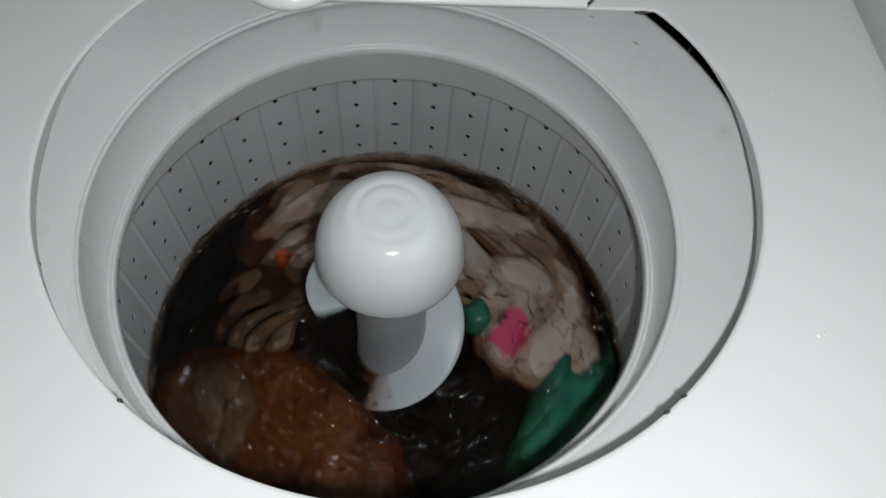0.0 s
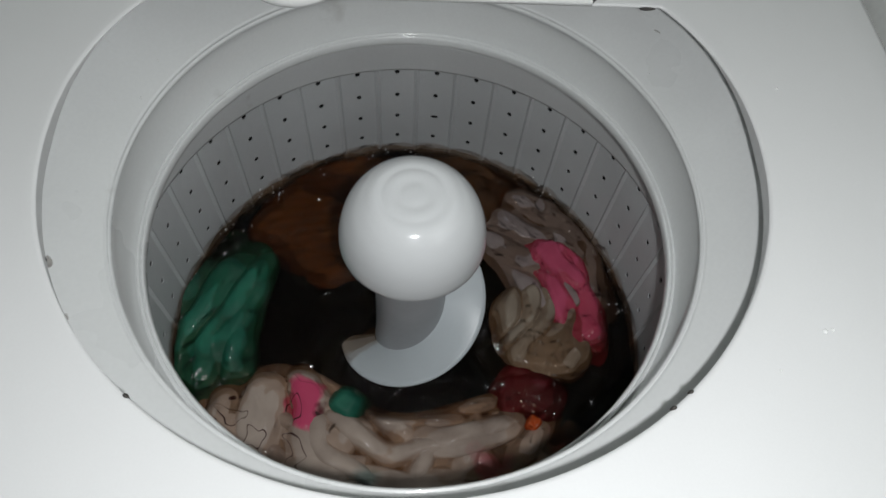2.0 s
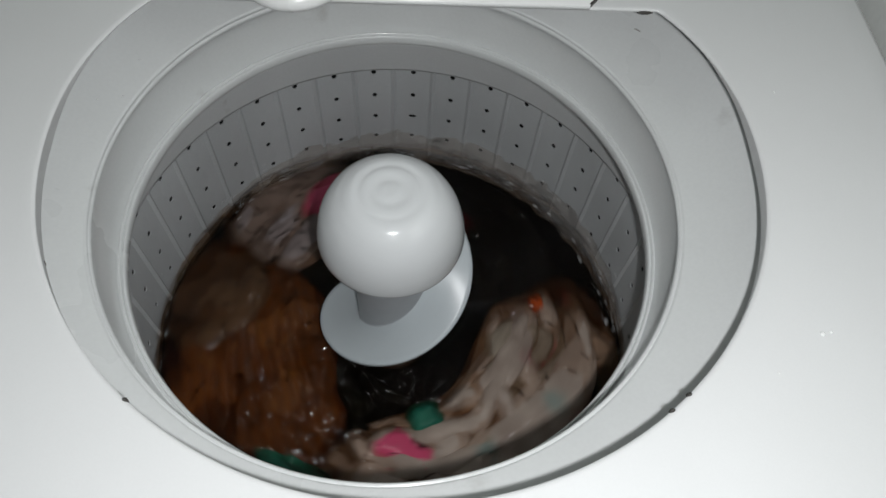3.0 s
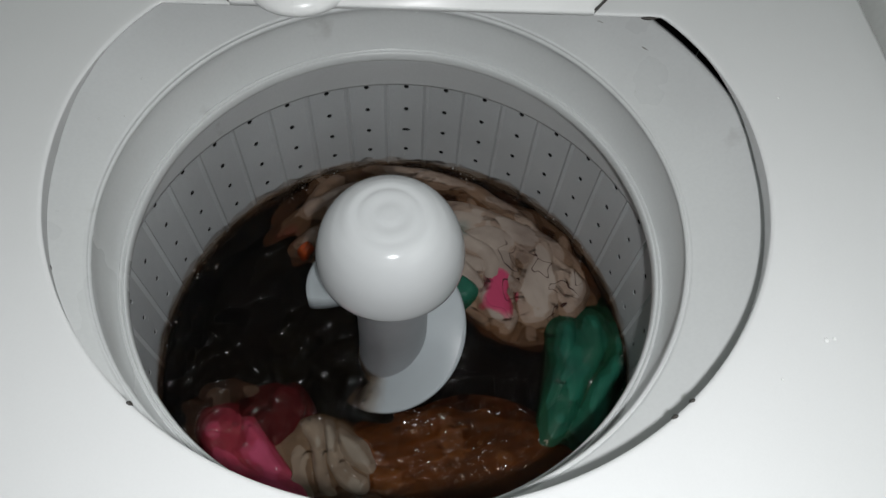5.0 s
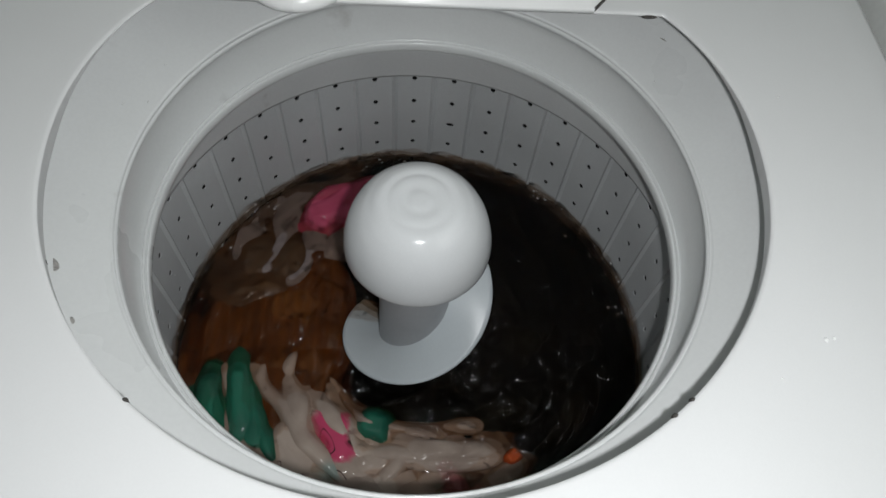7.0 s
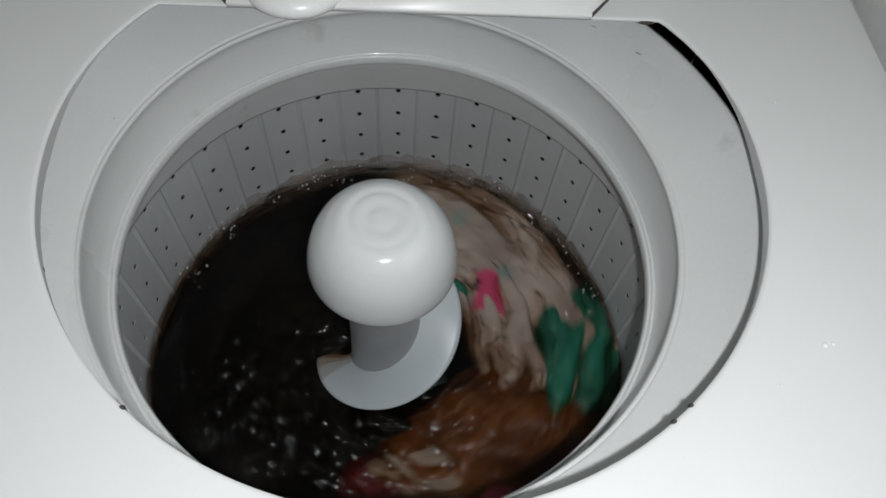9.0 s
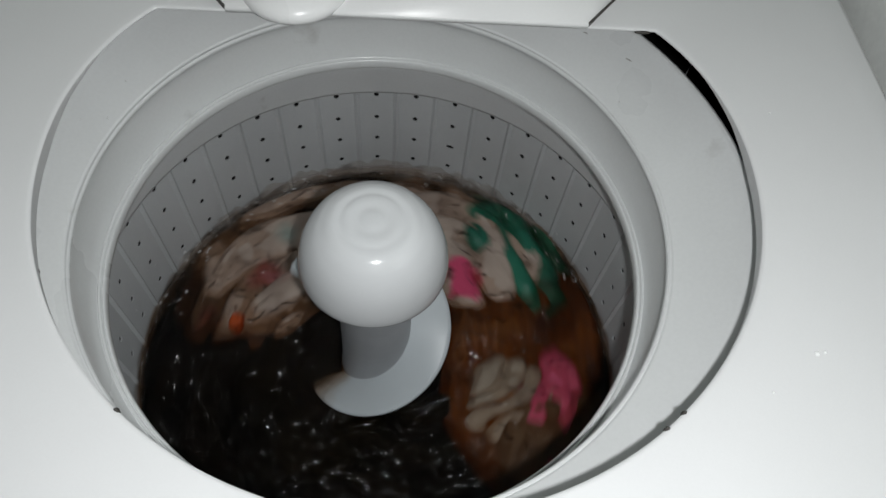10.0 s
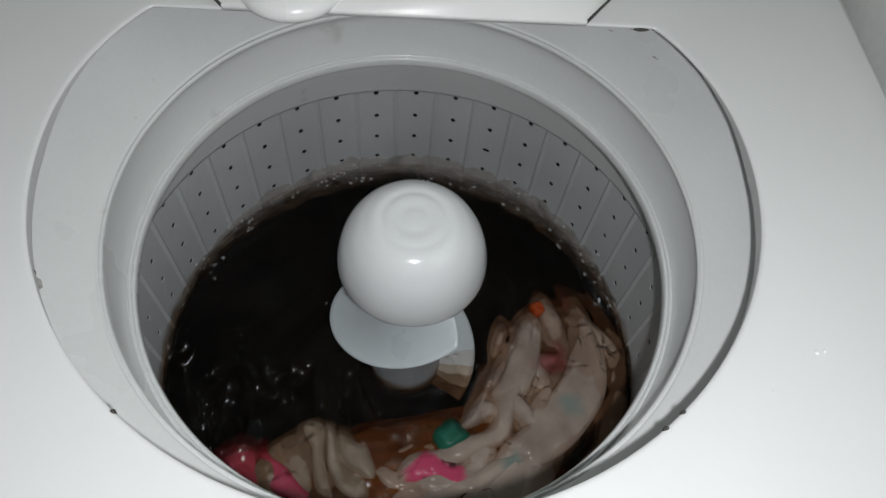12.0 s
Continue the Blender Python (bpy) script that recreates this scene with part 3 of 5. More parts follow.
    x = max(0.0, min(1.0, x))
    return x * x * (3 - 2 * x)


def pleat(x):
    """One pleat of cloth across x = 0..1: a broad rounded rise, then a steep fall into the next crease."""
    f = x - math.floor(x)
    f = f / 0.6 * 0.5 if f < 0.6 else 0.5 + (f - 0.6) / 0.4 * 0.5
    return 1 - abs(2 * f - 1) ** 2.3


def drape(name, material, span, r0, r1, top, deep, width, seed, label="", category="", slant=0.0, wander=1.0, nu=110, nv=56, parent=None, az=0.0, edge=0.05, lobes=1.0):
    """A soaked garment lying in the ring of water about az, in long overlapping pleats, its rim sunk out of sight.
    span: degrees of the ring; top: height of the crests over the water; deep: depth of the creases; width: of a pleat;
    slant: degrees by which the pleats turn away from the ring's own direction."""
    sh = Vector((seed * 7.13, seed * 3.7, seed * 1.9))
    half, rm = radians(span) / 2, (r0 + r1) / 2
    length = half * (r0 + r1)
    size = min(length, r1 - r0) / 2
    verts, faces = [], []
    for i in range(nu + 1):
        u = i / nu * 2 - 1
        for j in range(nv + 1):
            v = j / nv * 2 - 1
            a = u * half + radians(az)
            r = r0 + (r1 - r0) * (v + 1) / 2
            if r > 0.2455:
                r = 0.2455 + (r - 0.2455) * 0.12
            x, y = r * math.cos(a), r * math.sin(a)
            p = Vector((x, y, 0))
            w1 = noise.noise(p * 7 + sh)
            w2 = noise.noise(p * 17 + sh * 2)
            w3 = noise.noise(p * 40 + sh * 3)
            d = 1 - (abs(u) ** 3 + abs(v) ** 3.4) ** 0.33
            reach = d * max(size, 0.04) + lobes * (0.013 * w2 + 0.006 * w3)
            m = smooth01(reach / 0.030)
            m2 = smooth01((d * size + 0.004) / 0.012)
            run, across = u * length / 2, r - rm
            high = 0.0
            for k, (turn, wide, share) in enumerate(((slant, 1.0, 1.0), (slant + 24, 1.45, 0.92), (slant - 38, 1.2, 0.80))):
                c, q = math.cos(radians(turn)), math.sin(radians(turn))
                l, t = run * c + across * q, across * c - run * q
                bend = wander * (0.75 * noise.noise(Vector((l * 9, t * 5, seed + 5.3 * k))) + 0.30 * noise.noise(Vector((l * 21, t * 14, seed + 2.1 * k))))
                ph = t / (width * wide) + bend + 0.37 * seed
                tall = 0.72 + 0.55 * noise.noise(Vector((l * 11, math.floor(ph) * 5.7, seed + 11 * k)))
                here = 1.0 if k == 0 else smooth01(0.5 + 2.6 * noise.noise(p * 9 + sh * (5 + k)))
                high = max(high, share * tall * here * pleat(ph))
            # small creases that run with the pleats
            cr = Vector((run * 16, across * 70, seed)) + Vector((w2, 2.2 * w1, 0))
            fine = 0.0013 * noise.noise(cr) + 0.0006 * noise.noise(cr * 2.1) + 0.0001 * noise.noise(p * 170)
            h = top + deep * (high - 0.9) + fine + 0.004 * w1
            verts.append((x + 0.002 * w3, y + 0.002 * w2, LEVEL + h * m - 0.018 * (1 - m) - edge * (1 - m2)))
    k = nv + 1
    for i in range(nu):
        for j in range(nv):
            faces.append((i * k + j, (i + 1) * k + j, (i + 1) * k + j + 1, i * k + j + 1))
    # underside, sharing the border
    border = [i * k for i in range(nu + 1)] + [nu * k + j for j in range(1, k)] + [i * k + nv for i in range(nu - 1, -1, -1)] + [j for j in range(nv - 1, 0, -1)]
    low = []
    for b in border:
        x, y, z = verts[b]
        verts.append((x * 0.985, y * 0.985, LEVEL - edge - 0.03))
        low.append(len(verts) - 1)
    for q in range(len(border)):
        t = (q + 1) % len(border)
        faces.append((border[q], low[q], low[t], border[t]))
    faces.append(tuple(low))
    ob = mesh_object(name, verts, faces, material, parent)
    if parent is None:
        tagged(ob, label, category)
    elif label:
        ob["label"] = label
    return ob


def fold(material, parent, a0, a1, ra, rb, width, high, seed, n=120, k=40, name="fold", label=""):
    """A flattened fold of cloth laid from (a0, ra) to (a1, rb) round the ring, one side rounder, its ends tucked under."""
    verts, faces = [], []
    for i in range(n + 1):
        t = i / n
        a = radians(a0 + (a1 - a0) * t)
        r = ra + (rb - ra) * smooth01(t) + 0.012 * noise.noise(Vector((t * 2.3, seed, 0)))
        taper = (math.sin(math.pi * min(1, max(0, 0.03 + 0.94 * t)))) ** 0.5
        wd = width * taper * (1 + 0.30 * noise.noise(Vector((t * 3, seed, 4))))
        hg = high * (1 + 0.30 * noise.noise(Vector((t * 3, seed, 8))))
        zc = LEVEL - 0.002 - 0.024 * (1 - taper) + 0.003 * noise.noise(Vector((t * 4, seed, 2)))
        lean = 0.45 * noise.noise(Vector((t * 1.7, seed, 6))) + 0.35
        for j in range(k):
            b = 2 * math.pi * j / k
            c, q = math.cos(b), math.sin(b)
            g = 1 + 0.10 * noise.noise(Vector((t * 4, c * 1.2, q * 1.2 + seed)))
            g -= 0.13 * max(0.0, 1 - abs(c - 0.5 * noise.noise(Vector((t * 2.2, seed, 9)))) * 5) * max(q, 0)
            g += 0.05 * noise.noise(Vector((t * 7, c * 4.5, seed)))
            rr = r + (c + lean * q * 0.5) * wd * g
            zz = math.copysign(abs(q) ** 0.8, q) * hg * g
            verts.append((rr * math.cos(a), rr * math.sin(a), zc + zz))
    for i in range(n):
        for j in range(k):
            l = (j + 1) % k
            faces.append((i * k + j, i * k + l, (i + 1) * k + l, (i + 1) * k + j))
    faces.append(tuple(range(k))[::-1])
    faces.append(tuple(range(n * k, n * k + k)))
    ob = mesh_object(name, verts, faces, material, parent)
    if label:
        ob["label"] = label
    return ob


LAUNDRY = {}
# olive-black garment, widened round the ring to paint the deep water dark
LAUNDRY["black"] = drape("black_garment_and_depth", BLACK, 300, 0.038, 0.255, -0.016, 0.012, 0.050, 3, "soaked olive-black woollen garment, spread wide to stand in for the dark depth", "clothing", 20, nu=200)
sheet = LAUNDRY["cream"] = drape("cotton_sheet", CREAM, 150, 0.078, 0.268, 0.0045, 0.024, 0.034, 5, "wet cream cotton sheet with pink and sage blotches, in long folds", "bed sheet", 5, nu=380, nv=170)
for q, (a0, a1, ra, rb, wd, hg) in enumerate(((-62, 18, 0.212, 0.182, 0.022, 0.008), (-26, 62, 0.158, 0.205, 0.025, 0.009), (4, 62, 0.112, 0.150, 0.018, 0.008))):
    fold(CREAM, sheet, a0, a1, ra, rb, wd, hg, q + 1)
drape("orange_trim", ORANGE, 13, 0.150, 0.178, 0.004, 0.006, 0.02, 71, "orange cloth tucked into the folds", parent=sheet, az=60, nu=44, nv=40, lobes=0.4)
LAUNDRY["print"] = drape("printed_pillowcase", CREAM_PRINT, 66, 0.086, 0.244, 0.0085, 0.016, 0.042, 8, "wet cream cotton with magenta patch and dark scribbled print", "clothing", 22, nu=150, nv=130)
fold(CREAM_PRINT, LAUNDRY["print"], -2, 36, 0.190, 0.150, 0.024, 0.010, 31)
drape("green_hem", GREEN, 34, 0.074, 0.132, 0.009, 0.007, 0.03, 12, "green hem showing beside the magenta patch", parent=LAUNDRY["print"], az=10, nu=60, nv=60, lobes=0.5)
LAUNDRY["green"] = drape("green_shirt", GREEN, 66, 0.155, 0.270, 0.004, 0.010, 0.040, 11, "wet emerald green garment, crumpled along the basket wall", "clothing", 12, nu=150, nv=100)
trousers = LAUNDRY["brown"] = drape("corduroy_trousers", BROWN, 108, 0.060, 0.264, -0.004, 0.007, 0.065, 14, "soaked rust-brown corduroy trousers", "trousers", 50, 0.8, nu=170, nv=110)
drape("lining", TAN, 44, 0.130, 0.264, -0.004, 0.006, 0.055, 15, "tan lining turned outward", parent=trousers, az=-28, slant=60, nu=80, nv=70)
LAUNDRY["pink"] = drape("pink_towel", PINK, 86, 0.146, 0.234, 0.0055, 0.014, 0.038, 17, "bright pink wet cotton cloth twisted into a long strip", "clothing", 8, nu=160, nv=80)
LAUNDRY["grey"] = drape("grey_shirt", GREY_CLOTH, 66, 0.120, 0.262, 0.000, 0.008, 0.040, 19, "pale grey wet cloth, half sunk in the water", "clothing", -15, nu=110, nv=90)
LAUNDRY["pale"] = drape("oatmeal_jumper", PALE, 52, 0.084, 0.212, 0.003, 0.009, 0.034, 23, "wet oatmeal cotton jumper bunched in small lumps", "clothing", 15, 3.0, nu=140, nv=110)
LAUNDRY["maroon"] = drape("maroon_sock", MAROON, 36, 0.100, 0.192, -0.007, 0.008, 0.030, 29, "dark maroon wet cloth just under the water", "clothing", 30, nu=60, nv=60)


# ---------------------------------------------------------------- what moves
def motions():
    def at(x, y, turn=0.0, dz=0.0):
        return pose(x, y, LIP + dz, 0, 0, turn)

    # the agitator sways with the tub and swings to and fro
    walk(agitator, [
        (0, at(0.0022, 0.0008, -126.9)), (0.05, at(-0.0014, 0.0047, -74.8)), (0.1, at(-0.0050, 0.0086, -22.8)), (0.2, at(-0.0091, 0.0077, 26.6)),
        (0.3, at(-0.0106, 0.0108, 59.3)), (0.4, at(-0.0078, 0.0099, -1.4)), (0.5, at(0.0056, 0.0120, -60.9)), (0.55, at(0.0114, 0.0113, -106.5)),
        (0.6, at(0.0172, 0.0106, -152.2)), (0.7, at(0.0215, 0.0101, -188.5)), (0.8, at(0.0195, 0.0097, -258.5)), (0.9, at(0.0172, 0.0083, -266.4)),
        (1, at(0.0111, 0.0029, -203.0)), (1.1, at(0.0059, 0.0017, -168.9)), (1.2, at(0.0018, 0.0033, -91.6)), (1.3, at(-0.0067, 0.0040, -24.7)),
        (1.35, at(-0.0092, 0.0029, 21.9)), (1.4, at(-0.0117, 0.0018, 68.5)), (1.5, at(-0.0099, 0.0025, 125.3)), (1.6, at(-0.0033, 0.0045, 117.4)),
        (1.65, at(0.0015, 0.0051, 47.1)), (1.7, at(0.0062, 0.0057, -23.2)), (1.8, at(0.0157, 0.0196, -76.3)), (1.9, at(0.0195, 0.0198, -151.2)),
        (2, at(0.0168, 0.0129, -189.0)), (2.1, at(0.0149, 0.0065, -203.0)), (2.2, at(0.0122, 0.0012, -180.6)), (2.3, at(0.0080, -0.0003, -137.2)),
        (2.35, at(0.0050, -0.0005, -87.5)), (2.4, at(0.0020, -0.0007, -37.9)), (2.45, at(-0.0020, -0.0005, 4.1)), (2.5, at(-0.0060, -0.0002, 46.1)),
        (2.55, at(-0.0076, 0.0013, 97.6)), (2.6, at(-0.0092, 0.0027, 149.1)), (2.7, at(-0.0036, 0.0057, 181.4)), (2.8, at(0.0003, 0.0107, 175.5)),
        (2.9, at(-0.0017, 0.0147, 138.5)), (3, at(-0.0002, 0.0187, 72.5)), (3.05, at(0.0039, 0.0188, 21.1)), (3.1, at(0.0079, 0.0189, -30.3)),
        (3.15, at(0.0116, 0.0160, -79.6)), (3.2, at(0.0155, 0.0131, -128.8)), (3.3, at(0.0155, 0.0102, -159.1)), (3.4, at(0.0126, 0.0064, -175.4)),
        (3.5, at(0.0077, 0.0029, -159.1)), (3.6, at(0.0020, 0.0007, -127.8)), (3.65, at(-0.0006, 0.0003, -79.1)),
        (3.7, at(-0.0032, 0.0000, -30.3)), (3.8, at(-0.0063, 0.0014, 46.1)), (3.9, at(-0.0063, 0.0045, 105.5)), (4, at(-0.0034, 0.0085, 118.7)),
        (4.1, at(0.0018, 0.0124, 72.5)), (4.15, at(0.0048, 0.0138, 28.8)), (4.2, at(0.0078, 0.0152, -14.8)), (4.3, at(0.0132, 0.0162, -76.3)),
        (4.4, at(0.0166, 0.0152, -146.5)), (4.5, at(0.0178, 0.0135, -195.1)), (4.6, at(0.0160, 0.0108, -261.1)), (4.7, at(0.0117, 0.0080, -287.5)),
        (4.8, at(0.0064, 0.0062, -261.1)), (4.9, at(-0.0012, 0.0015, -208.3)), (5, at(-0.0033, 0.0017, -138.0)), (5.1, at(-0.0063, 0.0066, -76.3)),
        (5.2, at(-0.0072, 0.0067, -34.1)), (5.3, at(0.0013, 0.0068, -71.7)), (5.4, at(0.0118, 0.0109, -150.3)), (5.5, at(0.0151, 0.0159, -181.9)),
        (5.55, at(0.0159, 0.0159, -228.1)), (5.6, at(0.0166, 0.0158, -274.3)), (5.65, at(0.0172, 0.0147, -315.4)), (5.7, at(0.0176, 0.0136, -356.5)),
        (5.8, at(0.0177, 0.0105, -382.8)), (5.9, at(0.0116, 0.0074, -333.4)), (5.95, at(0.0067, 0.0048, -282.7)), (6, at(0.0018, 0.0023, -232.1)),
        (6.1, at(-0.0028, -0.0010, -178.6)), (6.2, at(-0.0043, -0.0004, -135.8)), (6.25, at(-0.0051, 0.0028, -86.8)),
        (6.3, at(-0.0058, 0.0060, -37.9)), (6.4, at(-0.0040, 0.0066, -8.7)), (6.5, at(0.0006, 0.0111, 21.7)), (6.6, at(0.0046, 0.0183, -26.6)),
        (6.65, at(0.0066, 0.0200, -76.0)), (6.7, at(0.0085, 0.0216, -125.4)), (6.8, at(0.0157, 0.0202, -162.4)), (6.9, at(0.0199, 0.0172, -208.3)),
        (7, at(0.0203, 0.0130, -234.7)), (7.1, at(0.0170, 0.0081, -228.1)), (7.2, at(0.0102, 0.0051, -175.4)), (7.3, at(0.0025, 0.0029, -134.9)),
        (7.35, at(-0.0009, 0.0025, -85.4)), (7.4, at(-0.0042, 0.0020, -36.0)), (7.5, at(-0.0082, 0.0026, 21.7)), (7.6, at(-0.0083, 0.0045, 79.1)),
        (7.7, at(-0.0048, 0.0073, 92.3)), (7.8, at(0.0018, 0.0101, 46.1)), (7.9, at(0.0095, 0.0124, -26.6)), (7.95, at(0.0127, 0.0123, -70.6)),
        (8, at(0.0158, 0.0122, -114.6)), (8.1, at(0.0196, 0.0106, -155.9)), (8.2, at(0.0197, 0.0076, -188.5)), (8.3, at(0.0160, 0.0036, -201.7)),
        (8.4, at(0.0158, 0.0038, -175.4)), (8.5, at(0.0117, 0.0059, -114.6)), (8.55, at(0.0063, 0.0060, -69.7)), (8.6, at(0.0009, 0.0061, -24.7)),
        (8.65, at(-0.0035, 0.0057, 25.9)), (8.7, at(-0.0079, 0.0053, 76.5)), (8.8, at(-0.0119, 0.0046, 138.5)), (8.9, at(-0.0121, 0.0029, 164.9)),
        (9, at(-0.0068, 0.0013, 167.5)), (9.05, at(-0.0022, 0.0019, 123.3)), (9.1, at(0.0023, 0.0025, 79.1)), (9.15, at(0.0095, 0.0070, 28.2)),
        (9.2, at(0.0166, 0.0115, -22.8)), (9.3, at(0.0254, 0.0177, -76.3)), (9.4, at(0.0256, 0.0120, -148.9)), (9.5, at(0.0216, 0.0072, -155.9)),
        (9.6, at(0.0171, 0.0040, -138.1)), (9.65, at(0.0129, 0.0043, -95.7)), (9.7, at(0.0087, 0.0046, -53.2)), (9.8, at(-0.0029, 0.0033, 26.6)),
        (9.9, at(-0.0117, 0.0029, 112.0)), (10, at(-0.0106, 0.0047, 193.0)), (10.1, at(-0.0032, 0.0047, 208.8)), (10.2, at(0.0026, 0.0105, 206.4)),
        (10.3, at(0.0043, 0.0144, 151.7)), (10.4, at(0.0099, 0.0173, 83.1)), (10.45, at(0.0134, 0.0173, 31.1)), (10.5, at(0.0170, 0.0173, -20.9)),
        (10.55, at(0.0191, 0.0109, -66.2)), (10.6, at(0.0211, 0.0044, -111.6)), (10.7, at(0.0205, 0.0052, -127.8)), (10.8, at(0.0184, 0.0039, -60.9)),
        (10.85, at(0.0145, 0.0038, -17.2)), (10.9, at(0.0107, 0.0036, 26.6)), (11, at(0.0003, -0.0025, 85.7)), (11.1, at(-0.0023, -0.0027, 164.9)),
        (11.2, at(-0.0025, 0.0019, 209.7)), (11.3, at(-0.0039, 0.0114, 280.7)), (11.4, at(-0.0079, 0.0141, 299.1)),
        (11.5, at(-0.0070, 0.0110, 230.8)), (11.6, at(0.0004, 0.0105, 181.4)), (11.7, at(0.0107, 0.0110, 125.3)), (11.75, at(0.0155, 0.0122, 76.0)),
        (11.8, at(0.0204, 0.0134, 26.6)), (11.9, at(0.0231, 0.0089, -29.6)), (12, at(0.0223, 0.0054, -37.9))])
    # the tub rocks on its springs
    walk(tub, [
        (0, at(-0.0000, 0.0000, 0.0000)), (0.1, at(-0.0058, 0.0071, 0.0000)), (0.2, at(-0.0090, 0.0062, 0.0000)), (0.3, at(-0.0100, 0.0090, 0.0000)),
        (0.4, at(-0.0073, 0.0082, 0.0000)), (0.5, at(0.0042, 0.0100, 0.0000)), (0.6, at(0.0142, 0.0088, 0.0000)), (0.7, at(0.0181, 0.0084, 0.0000)),
        (0.8, at(0.0168, 0.0080, 0.0000)), (0.9, at(0.0150, 0.0067, 0.0000)), (1, at(0.0102, 0.0019, 0.0000)), (1.1, at(0.0061, 0.0008, 0.0000)),
        (1.2, at(0.0028, 0.0023, 0.0000)), (1.3, at(-0.0040, 0.0029, 0.0000)), (1.4, at(-0.0080, 0.0009, 0.0000)), (1.5, at(-0.0061, 0.0015, 0.0000)),
        (1.6, at(-0.0007, 0.0034, 0.0000)), (1.7, at(0.0072, 0.0044, 0.0000)), (1.8, at(0.0150, 0.0169, 0.0000)), (1.9, at(0.0182, 0.0171, 0.0000)),
        (2, at(0.0157, 0.0109, 0.0000)), (2.1, at(0.0141, 0.0051, 0.0000)), (2.2, at(0.0117, 0.0003, 0.0000)), (2.3, at(0.0081, -0.0009, 0.0000)),
        (2.4, at(0.0029, -0.0014, 0.0000)), (2.5, at(-0.0039, -0.0009, 0.0000)), (2.6, at(-0.0065, 0.0017, 0.0000)),
        (2.7, at(-0.0016, 0.0044, 0.0000)), (2.8, at(0.0018, 0.0089, 0.0000)), (2.9, at(0.0003, 0.0125, 0.0000)), (3, at(0.0017, 0.0161, 0.0000)),
        (3.1, at(0.0086, 0.0163, 0.0000)), (3.2, at(0.0151, 0.0111, 0.0000)), (3.3, at(0.0152, 0.0084, 0.0000)), (3.4, at(0.0129, 0.0050, 0.0000)),
        (3.5, at(0.0089, 0.0019, 0.0000)), (3.6, at(0.0043, -0.0001, 0.0000)), (3.7, at(0.0001, -0.0007, 0.0000)), (3.8, at(-0.0023, 0.0006, 0.0000)),
        (3.9, at(-0.0023, 0.0034, 0.0000)), (4, at(0.0003, 0.0070, 0.0000)), (4.1, at(0.0048, 0.0105, 0.0000)), (4.2, at(0.0100, 0.0130, 0.0000)),
        (4.3, at(0.0147, 0.0139, 0.0000)), (4.4, at(0.0177, 0.0129, 0.0000)), (4.5, at(0.0188, 0.0114, 0.0000)), (4.6, at(0.0174, 0.0090, 0.0000)),
        (4.7, at(0.0140, 0.0065, 0.0000)), (4.8, at(0.0096, 0.0049, 0.0000)), (4.9, at(0.0033, 0.0006, 0.0000)), (5, at(0.0017, 0.0008, 0.0000)),
        (5.1, at(-0.0006, 0.0052, 0.0000)), (5.2, at(-0.0013, 0.0053, 0.0000)), (5.3, at(0.0060, 0.0054, 0.0000)), (5.4, at(0.0149, 0.0091, 0.0000)),
        (5.5, at(0.0179, 0.0136, 0.0000)), (5.6, at(0.0188, 0.0135, 0.0000)), (5.7, at(0.0194, 0.0115, 0.0000)), (5.8, at(0.0192, 0.0087, 0.0000)),
        (5.9, at(0.0137, 0.0059, 0.0000)), (6, at(0.0051, 0.0013, 0.0000)), (6.1, at(0.0009, -0.0016, 0.0000)), (6.2, at(-0.0006, -0.0011, 0.0000)),
        (6.3, at(-0.0022, 0.0046, 0.0000)), (6.4, at(-0.0009, 0.0052, 0.0000)), (6.5, at(0.0027, 0.0093, 0.0000)), (6.6, at(0.0060, 0.0158, 0.0000)),
        (6.7, at(0.0095, 0.0187, 0.0000)), (6.8, at(0.0156, 0.0174, 0.0000)), (6.9, at(0.0192, 0.0148, 0.0000)), (7, at(0.0195, 0.0110, 0.0000)),
        (7.1, at(0.0168, 0.0065, 0.0000)), (7.2, at(0.0112, 0.0039, 0.0000)), (7.3, at(0.0048, 0.0019, 0.0000)), (7.4, at(-0.0008, 0.0011, 0.0000)),
        (7.5, at(-0.0040, 0.0016, 0.0000)), (7.6, at(-0.0041, 0.0033, 0.0000)), (7.7, at(-0.0010, 0.0058, 0.0000)), (7.8, at(0.0045, 0.0084, 0.0000)),
        (7.9, at(0.0111, 0.0104, 0.0000)), (8, at(0.0165, 0.0103, 0.0000)), (8.1, at(0.0197, 0.0088, 0.0000)), (8.2, at(0.0199, 0.0061, 0.0000)),
        (8.3, at(0.0168, 0.0025, 0.0000)), (8.4, at(0.0167, 0.0027, 0.0000)), (8.5, at(0.0133, 0.0046, 0.0000)), (8.6, at(0.0043, 0.0048, 0.0000)),
        (8.7, at(-0.0030, 0.0041, 0.0000)), (8.8, at(-0.0063, 0.0034, 0.0000)), (8.9, at(-0.0065, 0.0019, 0.0000)), (9, at(-0.0019, 0.0005, 0.0000)),
        (9.1, at(0.0059, 0.0015, 0.0000)), (9.2, at(0.0179, 0.0097, 0.0000)), (9.3, at(0.0254, 0.0153, 0.0000)), (9.4, at(0.0257, 0.0101, 0.0000)),
        (9.5, at(0.0223, 0.0057, 0.0000)), (9.6, at(0.0183, 0.0029, 0.0000)), (9.7, at(0.0110, 0.0035, 0.0000)), (9.8, at(0.0011, 0.0022, 0.0000)),
        (9.9, at(-0.0065, 0.0019, 0.0000)), (10, at(-0.0058, 0.0035, 0.0000)), (10.1, at(0.0003, 0.0035, 0.0000)), (10.2, at(0.0050, 0.0088, 0.0000)),
